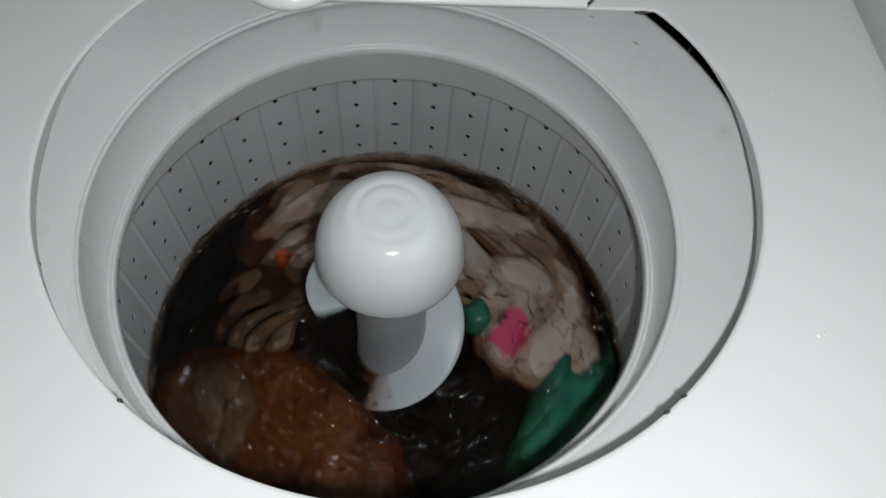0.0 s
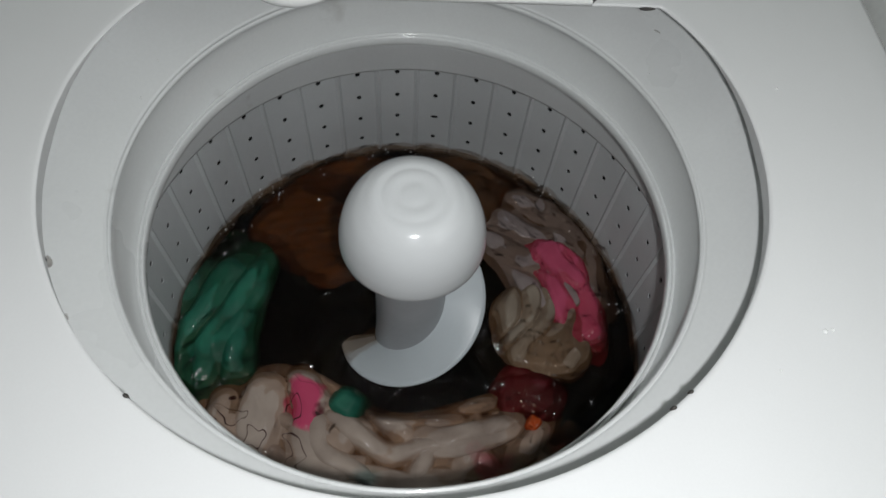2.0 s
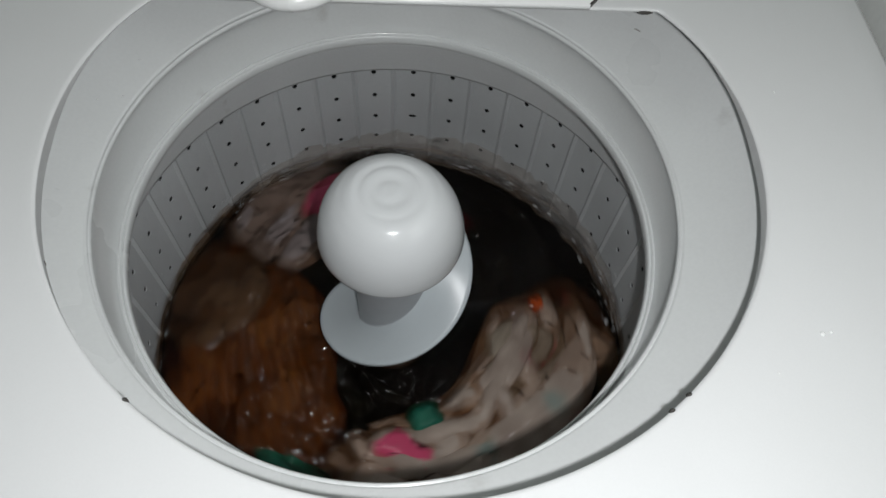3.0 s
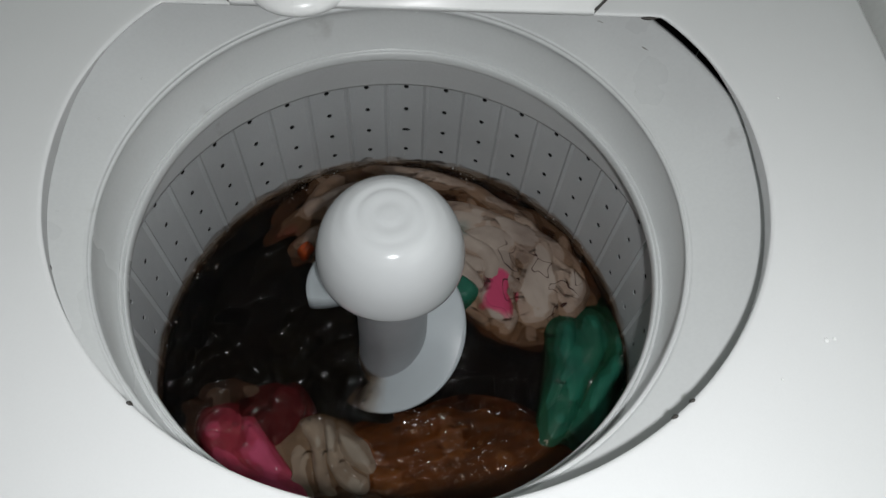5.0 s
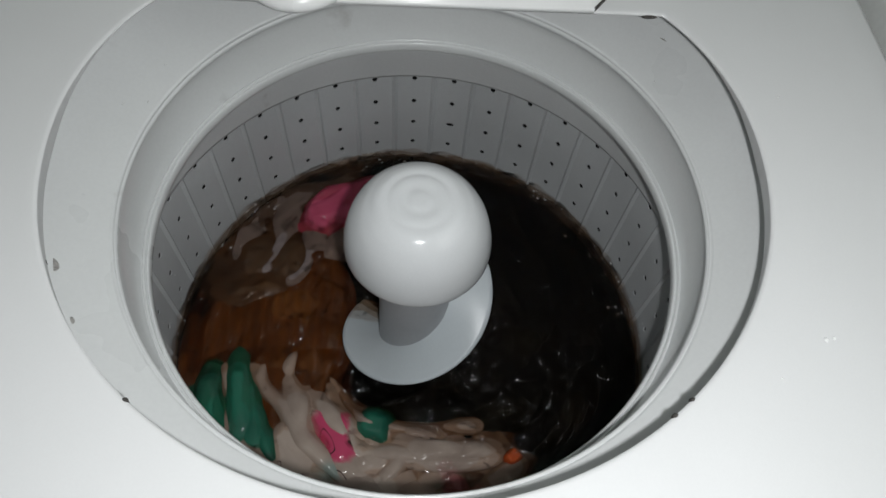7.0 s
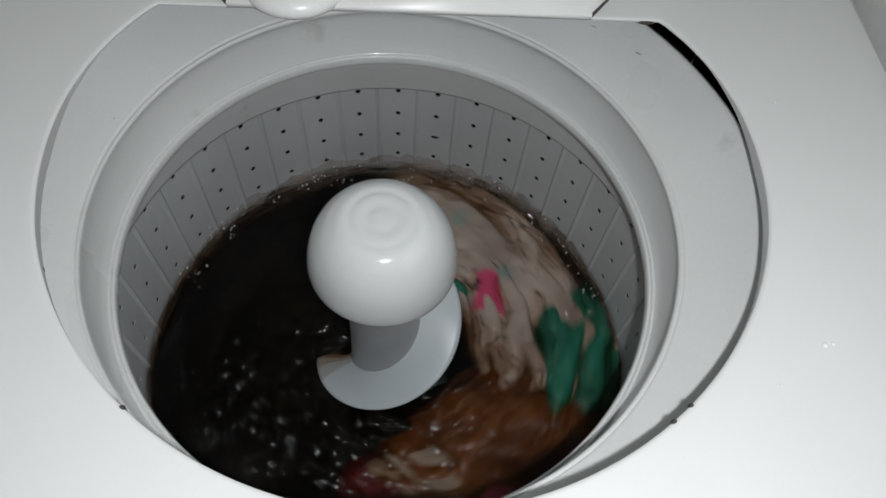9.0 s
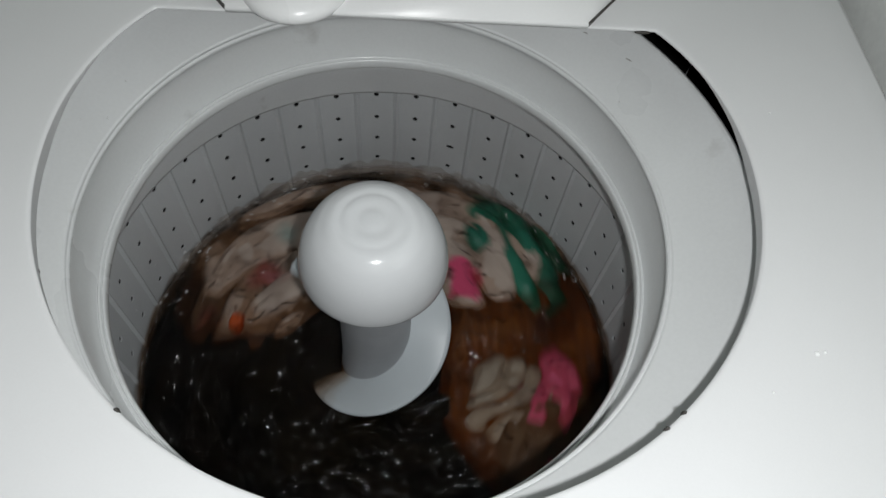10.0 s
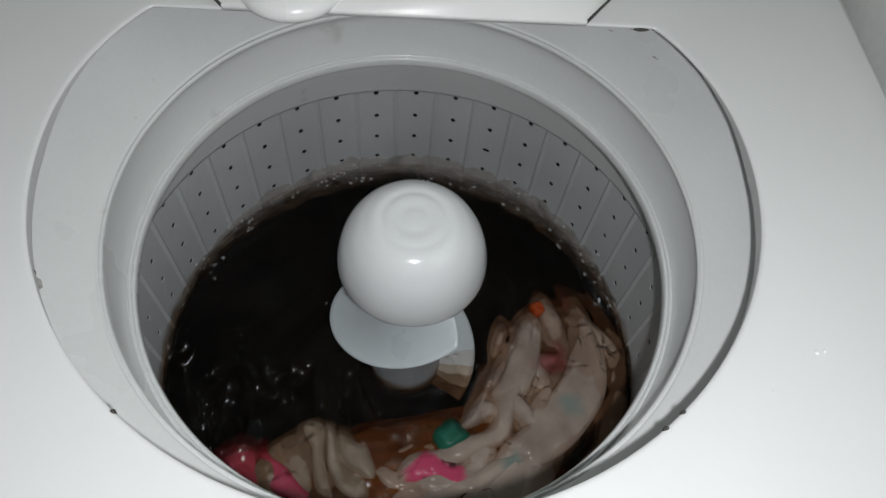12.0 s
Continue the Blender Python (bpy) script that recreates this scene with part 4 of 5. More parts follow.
        (10.3, at(0.0062, 0.0122, 0.0000)), (10.4, at(0.0107, 0.0149, 0.0000)), (10.5, at(0.0165, 0.0149, 0.0000)),
        (10.6, at(0.0198, 0.0033, 0.0000)), (10.7, at(0.0190, 0.0039, 0.0000)), (10.8, at(0.0170, 0.0028, 0.0000)),
        (10.9, at(0.0103, 0.0025, 0.0000)), (11, at(0.0013, -0.0029, 0.0000)), (11.1, at(-0.0009, -0.0031, 0.0000)),
        (11.2, at(-0.0014, 0.0010, 0.0000)), (11.3, at(-0.0027, 0.0095, 0.0000)), (11.4, at(-0.0063, 0.0120, 0.0000)),
        (11.5, at(-0.0057, 0.0092, 0.0000)), (11.6, at(0.0003, 0.0087, 0.0000)), (11.7, at(0.0087, 0.0092, 0.0000)),
        (11.8, at(0.0167, 0.0114, 0.0000)), (11.9, at(0.0187, 0.0073, 0.0000)), (12, at(0.0179, 0.0041, 0.0000))])
    # the basket rocks with the tub and creeps round
    walk(basket, [
        (0, at(-0.0000, 0.0000, -0.7)), (0.1, at(-0.0058, 0.0071, -0.0200)), (0.2, at(-0.0090, 0.0062, 0.7)), (0.3, at(-0.0100, 0.0090, 1.3)),
        (0.4, at(-0.0073, 0.0082, 2.0)), (0.5, at(0.0042, 0.0100, 2.7)), (0.6, at(0.0142, 0.0088, 2.1)), (0.7, at(0.0181, 0.0084, -1.0)),
        (0.8, at(0.0168, 0.0080, -2.0)), (0.9, at(0.0150, 0.0067, -2.8)), (1, at(0.0102, 0.0019, -3.4)), (1.1, at(0.0061, 0.0008, -3.4)),
        (1.2, at(0.0028, 0.0023, -3.3)), (1.3, at(-0.0040, 0.0029, -3.3)), (1.4, at(-0.0080, 0.0009, -3.2)), (1.5, at(-0.0061, 0.0015, -3.2)),
        (1.6, at(-0.0007, 0.0034, -3.9)), (1.7, at(0.0072, 0.0044, -4.6)), (1.8, at(0.0150, 0.0169, -5.3)), (1.9, at(0.0182, 0.0171, -6.0)),
        (2, at(0.0157, 0.0109, -6.7)), (2.1, at(0.0141, 0.0051, -6.4)), (2.2, at(0.0117, 0.0003, -6.0)), (2.3, at(0.0081, -0.0009, -5.7)),
        (2.4, at(0.0029, -0.0014, -5.3)), (2.5, at(-0.0039, -0.0009, -5.0)), (2.6, at(-0.0065, 0.0017, -4.9)), (2.7, at(-0.0016, 0.0044, -4.7)),
        (2.8, at(0.0018, 0.0089, -4.6)), (2.9, at(0.0003, 0.0125, -4.4)), (3, at(0.0017, 0.0161, -4.3)), (3.1, at(0.0086, 0.0163, -4.1)),
        (3.2, at(0.0151, 0.0111, -4.0)), (3.3, at(0.0152, 0.0084, -3.9)), (3.4, at(0.0129, 0.0050, -3.7)), (3.5, at(0.0089, 0.0019, -3.6)),
        (3.6, at(0.0043, -0.0001, -3.4)), (3.7, at(0.0001, -0.0007, -3.3)), (3.8, at(-0.0023, 0.0006, -3.1)), (3.9, at(-0.0023, 0.0034, -3.0)),
        (4, at(0.0003, 0.0070, -2.9)), (4.1, at(0.0048, 0.0105, -2.7)), (4.2, at(0.0100, 0.0130, -2.6)), (4.3, at(0.0147, 0.0139, -2.4)),
        (4.4, at(0.0177, 0.0129, -2.3)), (4.5, at(0.0188, 0.0114, -2.1)), (4.6, at(0.0174, 0.0090, -2.0)), (4.7, at(0.0140, 0.0065, -1.8)),
        (4.8, at(0.0096, 0.0049, -1.7)), (4.9, at(0.0033, 0.0006, -1.6)), (5, at(0.0017, 0.0008, -1.4)), (5.1, at(-0.0006, 0.0052, -1.3)),
        (5.2, at(-0.0013, 0.0053, -1.1)), (5.3, at(0.0060, 0.0054, -1.0)), (5.4, at(0.0149, 0.0091, -0.8)), (5.5, at(0.0179, 0.0136, -0.7)),
        (5.6, at(0.0188, 0.0135, -1.6)), (5.7, at(0.0194, 0.0115, -2.5)), (5.8, at(0.0192, 0.0087, -3.3)), (5.9, at(0.0137, 0.0059, -4.2)),
        (6, at(0.0051, 0.0013, -5.1)), (6.1, at(0.0009, -0.0016, -6.0)), (6.2, at(-0.0006, -0.0011, -6.9)), (6.3, at(-0.0022, 0.0046, -7.7)),
        (6.4, at(-0.0009, 0.0052, -8.6)), (6.5, at(0.0027, 0.0093, -9.5)), (6.6, at(0.0060, 0.0158, -9.6)), (6.7, at(0.0095, 0.0187, -9.6)),
        (6.8, at(0.0156, 0.0174, -9.7)), (6.9, at(0.0192, 0.0148, -9.7)), (7, at(0.0195, 0.0110, -9.8)), (7.1, at(0.0168, 0.0065, -9.9)),
        (7.2, at(0.0112, 0.0039, -9.9)), (7.3, at(0.0048, 0.0019, -10.0)), (7.4, at(-0.0008, 0.0011, -10.0)), (7.5, at(-0.0040, 0.0016, -10.1)),
        (7.6, at(-0.0041, 0.0033, -10.2)), (7.7, at(-0.0010, 0.0058, -10.2)), (7.8, at(0.0045, 0.0084, -10.3)), (7.9, at(0.0111, 0.0104, -10.3)),
        (8, at(0.0165, 0.0103, -10.4)), (8.1, at(0.0197, 0.0088, -10.5)), (8.2, at(0.0199, 0.0061, -10.5)), (8.3, at(0.0168, 0.0025, -10.6)),
        (8.4, at(0.0167, 0.0027, -10.6)), (8.5, at(0.0133, 0.0046, -10.7)), (8.6, at(0.0043, 0.0048, -10.8)), (8.7, at(-0.0030, 0.0041, -10.8)),
        (8.8, at(-0.0063, 0.0034, -10.9)), (8.9, at(-0.0065, 0.0019, -10.9)), (9, at(-0.0019, 0.0005, -11.0)), (9.1, at(0.0059, 0.0015, -11.1)),
        (9.2, at(0.0179, 0.0097, -11.8)), (9.3, at(0.0254, 0.0153, -12.5)), (9.4, at(0.0257, 0.0101, -13.1)), (9.5, at(0.0223, 0.0057, -13.6)),
        (9.6, at(0.0183, 0.0029, -14.3)), (9.7, at(0.0110, 0.0035, -15.1)), (9.8, at(0.0011, 0.0022, -14.8)), (9.9, at(-0.0065, 0.0019, -16.0)),
        (10, at(-0.0058, 0.0035, -17.2)), (10.1, at(0.0003, 0.0035, -17.8)), (10.2, at(0.0050, 0.0088, -18.4)), (10.3, at(0.0062, 0.0122, -19.0)),
        (10.4, at(0.0107, 0.0149, -19.6)), (10.5, at(0.0165, 0.0149, -20.2)), (10.6, at(0.0198, 0.0033, -20.6)), (10.7, at(0.0190, 0.0039, -21.1)),
        (10.8, at(0.0170, 0.0028, -21.6)), (10.9, at(0.0103, 0.0025, -22.0)), (11, at(0.0013, -0.0029, -22.4)), (11.1, at(-0.0009, -0.0031, -22.9)),
        (11.2, at(-0.0014, 0.0010, -23.3)), (11.3, at(-0.0027, 0.0095, -23.8)), (11.4, at(-0.0063, 0.0120, -24.2)),
        (11.5, at(-0.0057, 0.0092, -24.7)), (11.6, at(0.0003, 0.0087, -24.2)), (11.7, at(0.0087, 0.0092, -23.7)), (11.8, at(0.0167, 0.0114, -23.2)),
        (11.9, at(0.0187, 0.0073, -22.7)), (12, at(0.0179, 0.0041, -22.2))])
    # the water drifts round
    walk(water, [
        (0, at(-0.0000, 0.0000, 27.0)), (0.2, at(-0.0090, 0.0062, 42.0)), (0.4, at(-0.0073, 0.0082, 63.0)), (0.6, at(0.0142, 0.0088, 78.3)),
        (0.8, at(0.0168, 0.0080, 80.2)), (1, at(0.0102, 0.0019, 80.5)), (1.2, at(0.0028, 0.0023, 80.8)), (1.4, at(-0.0080, 0.0009, 86.6)),
        (1.6, at(-0.0007, 0.0034, 99.0)), (1.8, at(0.0150, 0.0169, 112.5)), (2, at(0.0157, 0.0109, 119.2)), (2.2, at(0.0117, 0.0003, 118.7)),
        (2.4, at(0.0029, -0.0014, 118.2)), (2.6, at(-0.0065, 0.0017, 119.7)), (2.8, at(0.0018, 0.0089, 129.0)), (3, at(0.0017, 0.0161, 144.0)),
        (3.2, at(0.0151, 0.0111, 157.5)), (3.4, at(0.0129, 0.0050, 159.3)), (3.6, at(0.0043, -0.0001, 163.1)), (3.8, at(-0.0023, 0.0006, 168.8)),
        (4, at(0.0003, 0.0070, 180.8)), (4.2, at(0.0100, 0.0130, 189.0)), (4.4, at(0.0177, 0.0129, 193.5)), (4.6, at(0.0174, 0.0090, 194.2)),
        (4.8, at(0.0096, 0.0049, 195.0)), (5, at(0.0017, 0.0008, 195.8)), (5.2, at(-0.0013, 0.0053, 202.5)), (5.4, at(0.0149, 0.0091, 230.6)),
        (5.6, at(0.0188, 0.0135, 241.0)), (5.8, at(0.0192, 0.0087, 241.6)), (6, at(0.0051, 0.0013, 242.1)), (6.2, at(-0.0006, -0.0011, 242.7)),
        (6.4, at(-0.0009, 0.0052, 247.5)), (6.6, at(0.0060, 0.0158, 259.2)), (6.8, at(0.0156, 0.0174, 270.6)), (7, at(0.0195, 0.0110, 279.0)),
        (7.2, at(0.0112, 0.0039, 280.4)), (7.4, at(-0.0008, 0.0011, 281.9)), (7.6, at(-0.0041, 0.0033, 287.4)), (7.8, at(0.0045, 0.0084, 297.0)),
        (8, at(0.0165, 0.0103, 309.4)), (8.2, at(0.0199, 0.0061, 321.8)), (8.4, at(0.0167, 0.0027, 323.2)), (8.6, at(0.0043, 0.0048, 325.5)),
        (8.8, at(-0.0063, 0.0034, 328.5)), (9, at(-0.0019, 0.0005, 344.2)), (9.2, at(0.0179, 0.0097, 364.5)), (9.4, at(0.0257, 0.0101, 372.0)),
        (9.6, at(0.0183, 0.0029, 375.0)), (9.8, at(0.0011, 0.0022, 373.4)), (10, at(-0.0058, 0.0035, 380.9)), (10.2, at(0.0050, 0.0088, 400.5)),
        (10.4, at(0.0107, 0.0149, 419.6)), (10.6, at(0.0198, 0.0033, 427.1)), (10.8, at(0.0170, 0.0028, 426.2)), (11, at(0.0013, -0.0029, 425.2)),
        (11.2, at(-0.0014, 0.0010, 432.7)), (11.4, at(-0.0063, 0.0120, 445.5)), (11.6, at(0.0003, 0.0087, 457.7)), (11.8, at(0.0167, 0.0114, 463.9)),
        (12, at(0.0179, 0.0041, 470.2))])
    # splashes rise and fall along the wall
    walk(splash_crest, [
        (0, at(-0.0000, 0.0000, -10.0, -0.0300)), (0.3, at(-0.0100, 0.0090, 5.0, -0.0120)), (0.5, at(0.0042, 0.0100, 5.0, 0.0000)),
        (0.7, at(0.0181, 0.0084, 10.0, -0.0140)), (1.1, at(0.0061, 0.0008, 10.0, -0.0400)), (1.4, at(-0.0080, 0.0009, -30.0, -0.0200)),
        (1.6, at(-0.0007, 0.0034, -40.0, -0.0080)), (1.9, at(0.0182, 0.0171, -15.0, -0.0200)), (2.3, at(0.0081, -0.0009, -10.0, -0.0400)),
        (2.7, at(-0.0016, 0.0044, 5.0, -0.0080)), (3, at(0.0017, 0.0161, -20.0, -0.0020)), (3.2, at(0.0151, 0.0111, -30.0, -0.0120)),
        (3.6, at(0.0043, -0.0001, -10.0, -0.0400)), (4.1, at(0.0048, 0.0105, 0.0000, -0.0120)), (4.5, at(0.0188, 0.0114, 10.0, -0.0350)),
        (5, at(0.0017, 0.0008, 10.0, -0.0350)), (5.3, at(0.0060, 0.0054, 5.0, -0.0080)), (5.5, at(0.0179, 0.0136, -5.0, -0.0020)),
        (5.8, at(0.0192, 0.0087, -10.0, -0.0250)), (6.2, at(-0.0006, -0.0011, -10.0, -0.0400)), (6.5, at(0.0027, 0.0093, -15.0, 0.0000)),
        (6.7, at(0.0095, 0.0187, -20.0, 0.0000)), (7, at(0.0195, 0.0110, -10.0, -0.0300)), (7.5, at(-0.0040, 0.0016, 0.0000, -0.0300)),
        (7.8, at(0.0045, 0.0084, 5.0, -0.0060)), (8.2, at(0.0199, 0.0061, 5.0, -0.0200)), (8.6, at(0.0043, 0.0048, -10.0, -0.0400)),
        (8.9, at(-0.0065, 0.0019, -5.0, -0.0200)), (9.1, at(0.0059, 0.0015, 0.0000, -0.0100)), (9.5, at(0.0223, 0.0057, 5.0, -0.0400)),
        (9.9, at(-0.0065, 0.0019, 0.0000, -0.0300)), (10.1, at(0.0003, 0.0035, 10.0, -0.0020)), (10.3, at(0.0062, 0.0122, -10.0, -0.0040)),
        (10.5, at(0.0165, 0.0149, -20.0, 0.0000)), (10.8, at(0.0170, 0.0028, -20.0, -0.0200)), (11.1, at(-0.0009, -0.0031, -10.0, -0.0350)),
        (11.4, at(-0.0063, 0.0120, 5.0, -0.0140)), (11.6, at(0.0003, 0.0087, 5.0, -0.0020)), (12, at(0.0179, 0.0041, -5.0, -0.0080))])
    # laundry carried round by the wash
    walk(LAUNDRY["cream"], [
        (0, at(-0.0000, 0.0000, 79.0, -0.0050)), (0.3, at(-0.0100, 0.0090, 117.0, -0.0050)), (0.5, at(0.0042, 0.0100, 169.0, -0.0050)),
        (0.7, at(0.0181, 0.0084, 174.6, -0.0050)), (1, at(0.0102, 0.0019, 172.0, -0.0050)), (1.3, at(-0.0040, 0.0029, 174.4, -0.0050)),
        (1.5, at(-0.0061, 0.0015, 200.3, -0.0050)), (1.8, at(0.0150, 0.0169, 246.1, -0.0050)), (2, at(0.0157, 0.0109, 261.7, -0.0050)),
        (2.5, at(-0.0039, -0.0009, 260.0, -0.0050)), (2.7, at(-0.0016, 0.0044, 265.5, -0.0050)), (3, at(0.0017, 0.0161, 311.7, -0.0050)),
        (3.2, at(0.0151, 0.0111, 346.1, -0.0050)), (3.5, at(0.0089, 0.0019, 352.1, -0.0050)), (3.8, at(-0.0023, 0.0006, 371.2, -0.0050)),
        (4.1, at(0.0048, 0.0105, 411.2, -0.0050)), (4.4, at(0.0177, 0.0129, 426.2, -0.0050)), (5, at(0.0017, 0.0008, 431.3, -0.0050)),
        (5.2, at(-0.0013, 0.0053, 443.8, -0.0050)), (5.3, at(0.0060, 0.0054, 482.5, -0.0050)), (5.5, at(0.0179, 0.0136, 525.0, -0.0050)),
        (6, at(0.0051, 0.0013, 527.8, -0.0050)), (6.3, at(-0.0022, 0.0046, 529.6, -0.0050)), (6.5, at(0.0027, 0.0093, 549.5, -0.0050)),
        (6.7, at(0.0095, 0.0187, 579.4, -0.0050)), (7, at(0.0195, 0.0110, 608.5, -0.0050)), (7.5, at(-0.0040, 0.0016, 618.1, -0.0050)),
        (7.8, at(0.0045, 0.0084, 651.1, -0.0050)), (8.2, at(0.0199, 0.0061, 707.4, -0.0050)), (8.5, at(0.0133, 0.0046, 713.5, -0.0050)),
        (8.8, at(-0.0063, 0.0034, 726.4, -0.0050)), (9, at(-0.0019, 0.0005, 763.2, -0.0050)), (9.2, at(0.0179, 0.0097, 810.1, -0.0050)),
        (9.5, at(0.0223, 0.0057, 838.0, -0.0050)), (9.9, at(-0.0065, 0.0019, 812.2, -0.0050)), (10, at(-0.0058, 0.0035, 826.0, -0.0050)),
        (10.1, at(0.0003, 0.0035, 845.6, -0.0050)), (10.3, at(0.0062, 0.0122, 897.8, -0.0050)), (10.5, at(0.0165, 0.0149, 935.0, -0.0050)),
        (11, at(0.0013, -0.0029, 930.0, -0.0050)), (11.3, at(-0.0027, 0.0095, 961.0, -0.0050)), (11.5, at(-0.0057, 0.0092, 1005.0, -0.0050)),
        (12, at(0.0179, 0.0041, 1040.0, -0.0050))])
    # laundry carried round by the wash
    walk(LAUNDRY["print"], [
        (0, at(-0.0000, 0.0000, 10.1, -0.0070)), (0.3, at(-0.0100, 0.0090, 54.7, -0.0070)), (0.5, at(0.0042, 0.0100, 111.1, -0.0070)),
        (0.7, at(0.0181, 0.0084, 119.9, -0.0070)), (1, at(0.0102, 0.0019, 122.2, -0.0070)), (1.3, at(-0.0040, 0.0029, 123.2, -0.0070)),
        (1.5, at(-0.0061, 0.0015, 148.2, -0.0070)), (1.8, at(0.0150, 0.0169, 201.5, -0.0070)), (2, at(0.0157, 0.0109, 222.0, -0.0070)),
        (2.5, at(-0.0039, -0.0009, 202.2, -0.0070)), (2.7, at(-0.0016, 0.0044, 217.9, -0.0070)), (3, at(0.0017, 0.0161, 279.5, -0.0070)),
        (3.2, at(0.0151, 0.0111, 293.5, -0.0070)), (3.5, at(0.0089, 0.0019, 302.3, -0.0070)), (3.8, at(-0.0023, 0.0006, 324.0, -0.0070)),
        (4.1, at(0.0048, 0.0105, 366.7, -0.0070)), (4.4, at(0.0177, 0.0129, 384.5, -0.0070)), (5, at(0.0017, 0.0008, 394.9, -0.0070)),
        (5.2, at(-0.0013, 0.0053, 410.1, -0.0070)), (5.3, at(0.0060, 0.0054, 450.2, -0.0070)), (5.5, at(0.0179, 0.0136, 495.4, -0.0070)),
        (6, at(0.0051, 0.0013, 499.6, -0.0070)), (6.3, at(-0.0022, 0.0046, 502.1, -0.0070)), (6.5, at(0.0027, 0.0093, 522.4, -0.0070)),
        (6.7, at(0.0095, 0.0187, 573.7, -0.0070)), (7, at(0.0195, 0.0110, 599.4, -0.0070)), (7.5, at(-0.0040, 0.0016, 603.4, -0.0070)),
        (7.8, at(0.0045, 0.0084, 633.1, -0.0070)), (8.2, at(0.0199, 0.0061, 684.9, -0.0070)), (8.5, at(0.0133, 0.0046, 687.6, -0.0070)),
        (8.8, at(-0.0063, 0.0034, 712.6, -0.0070)), (9, at(-0.0019, 0.0005, 757.6, -0.0070)), (9.2, at(0.0179, 0.0097, 788.7, -0.0070)),
        (9.5, at(0.0223, 0.0057, 792.8, -0.0070)), (9.9, at(-0.0065, 0.0019, 758.8, -0.0070)), (10, at(-0.0058, 0.0035, 770.6, -0.0070)),
        (10.1, at(0.0003, 0.0035, 800.6, -0.0070)), (10.3, at(0.0062, 0.0122, 873.5, -0.0070)), (10.5, at(0.0165, 0.0149, 931.4, -0.0070)),
        (11, at(0.0013, -0.0029, 920.2, -0.0070)), (11.3, at(-0.0027, 0.0095, 955.8, -0.0070)), (11.5, at(-0.0057, 0.0092, 1002.9, -0.0070)),
        (12, at(0.0179, 0.0041, 1010.2, -0.0070))])
    # laundry carried round by the wash
    walk(LAUNDRY["green"], [
        (0, at(-0.0000, 0.0000, -22.0, -0.0020)), (0.3, at(-0.0100, 0.0090, 16.6, -0.0020)), (0.5, at(0.0042, 0.0100, 69.0, -0.0020)),
        (0.7, at(0.0181, 0.0084, 77.8, -0.0020)), (1, at(0.0102, 0.0019, 80.0, -0.0020)), (1.3, at(-0.0040, 0.0029, 82.8, -0.0020)),
        (1.5, at(-0.0061, 0.0015, 109.0, -0.0020)), (1.8, at(0.0150, 0.0169, 157.3, -0.0020)), (2, at(0.0157, 0.0109, 174.5, -0.0020)),
        (2.5, at(-0.0039, -0.0009, 158.0, -0.0020)), (2.7, at(-0.0016, 0.0044, 178.0, -0.0020)), (3, at(0.0017, 0.0161, 246.0, -0.0020)),
        (3.2, at(0.0151, 0.0111, 261.1, -0.0020)), (3.5, at(0.0089, 0.0019, 267.8, -0.0020)), (3.8, at(-0.0023, 0.0006, 287.4, -0.0020)),
        (4.1, at(0.0048, 0.0105, 328.1, -0.0020)), (4.4, at(0.0177, 0.0129, 343.7, -0.0020)), (5, at(0.0017, 0.0008, 350.0, -0.0020)),
        (5.2, at(-0.0013, 0.0053, 355.8, -0.0020)), (5.3, at(0.0060, 0.0054, 391.3, -0.0020)), (5.5, at(0.0179, 0.0136, 427.1, -0.0020)),
        (6, at(0.0051, 0.0013, 462.5, -0.0020)), (6.3, at(-0.0022, 0.0046, 463.2, -0.0020)), (6.5, at(0.0027, 0.0093, 482.3, -0.0020)),
        (6.7, at(0.0095, 0.0187, 540.8, -0.0020)), (7, at(0.0195, 0.0110, 569.9, -0.0020)), (7.5, at(-0.0040, 0.0016, 579.4, -0.0020)),
        (7.8, at(0.0045, 0.0084, 612.4, -0.0020)), (8.2, at(0.0199, 0.0061, 668.7, -0.0020)), (8.5, at(0.0133, 0.0046, 674.7, -0.0020)),
        (8.8, at(-0.0063, 0.0034, 685.9, -0.0020)), (9, at(-0.0019, 0.0005, 721.6, -0.0020)), (9.2, at(0.0179, 0.0097, 757.8, -0.0020)),
        (9.5, at(0.0223, 0.0057, 769.7, -0.0020)), (9.9, at(-0.0065, 0.0019, 748.5, -0.0020)), (10, at(-0.0058, 0.0035, 763.5, -0.0020)),
        (10.1, at(0.0003, 0.0035, 786.8, -0.0020)), (10.3, at(0.0062, 0.0122, 846.5, -0.0020)), (10.5, at(0.0165, 0.0149, 891.1, -0.0020)),
        (11, at(0.0013, -0.0029, 877.0, -0.0020)), (11.3, at(-0.0027, 0.0095, 916.8, -0.0020)), (11.5, at(-0.0057, 0.0092, 966.6, -0.0020)),
        (12, at(0.0179, 0.0041, 977.0, -0.0020))])
    # laundry carried round by the wash
    walk(LAUNDRY["brown"], [
        (0, at(-0.0000, 0.0000, 230.0, -0.0020)), (0.3, at(-0.0100, 0.0090, 289.0, -0.0020)), (0.5, at(0.0042, 0.0100, 355.0, -0.0020)),
        (0.7, at(0.0181, 0.0084, 351.4, -0.0020)), (1, at(0.0102, 0.0019, 335.0, -0.0020)), (1.3, at(-0.0040, 0.0029, 338.4, -0.0020)),
        (1.5, at(-0.0061, 0.0015, 365.0, -0.0020)), (1.8, at(0.0150, 0.0169, 431.0, -0.0020)), (2, at(0.0157, 0.0109, 460.0, -0.0020)),
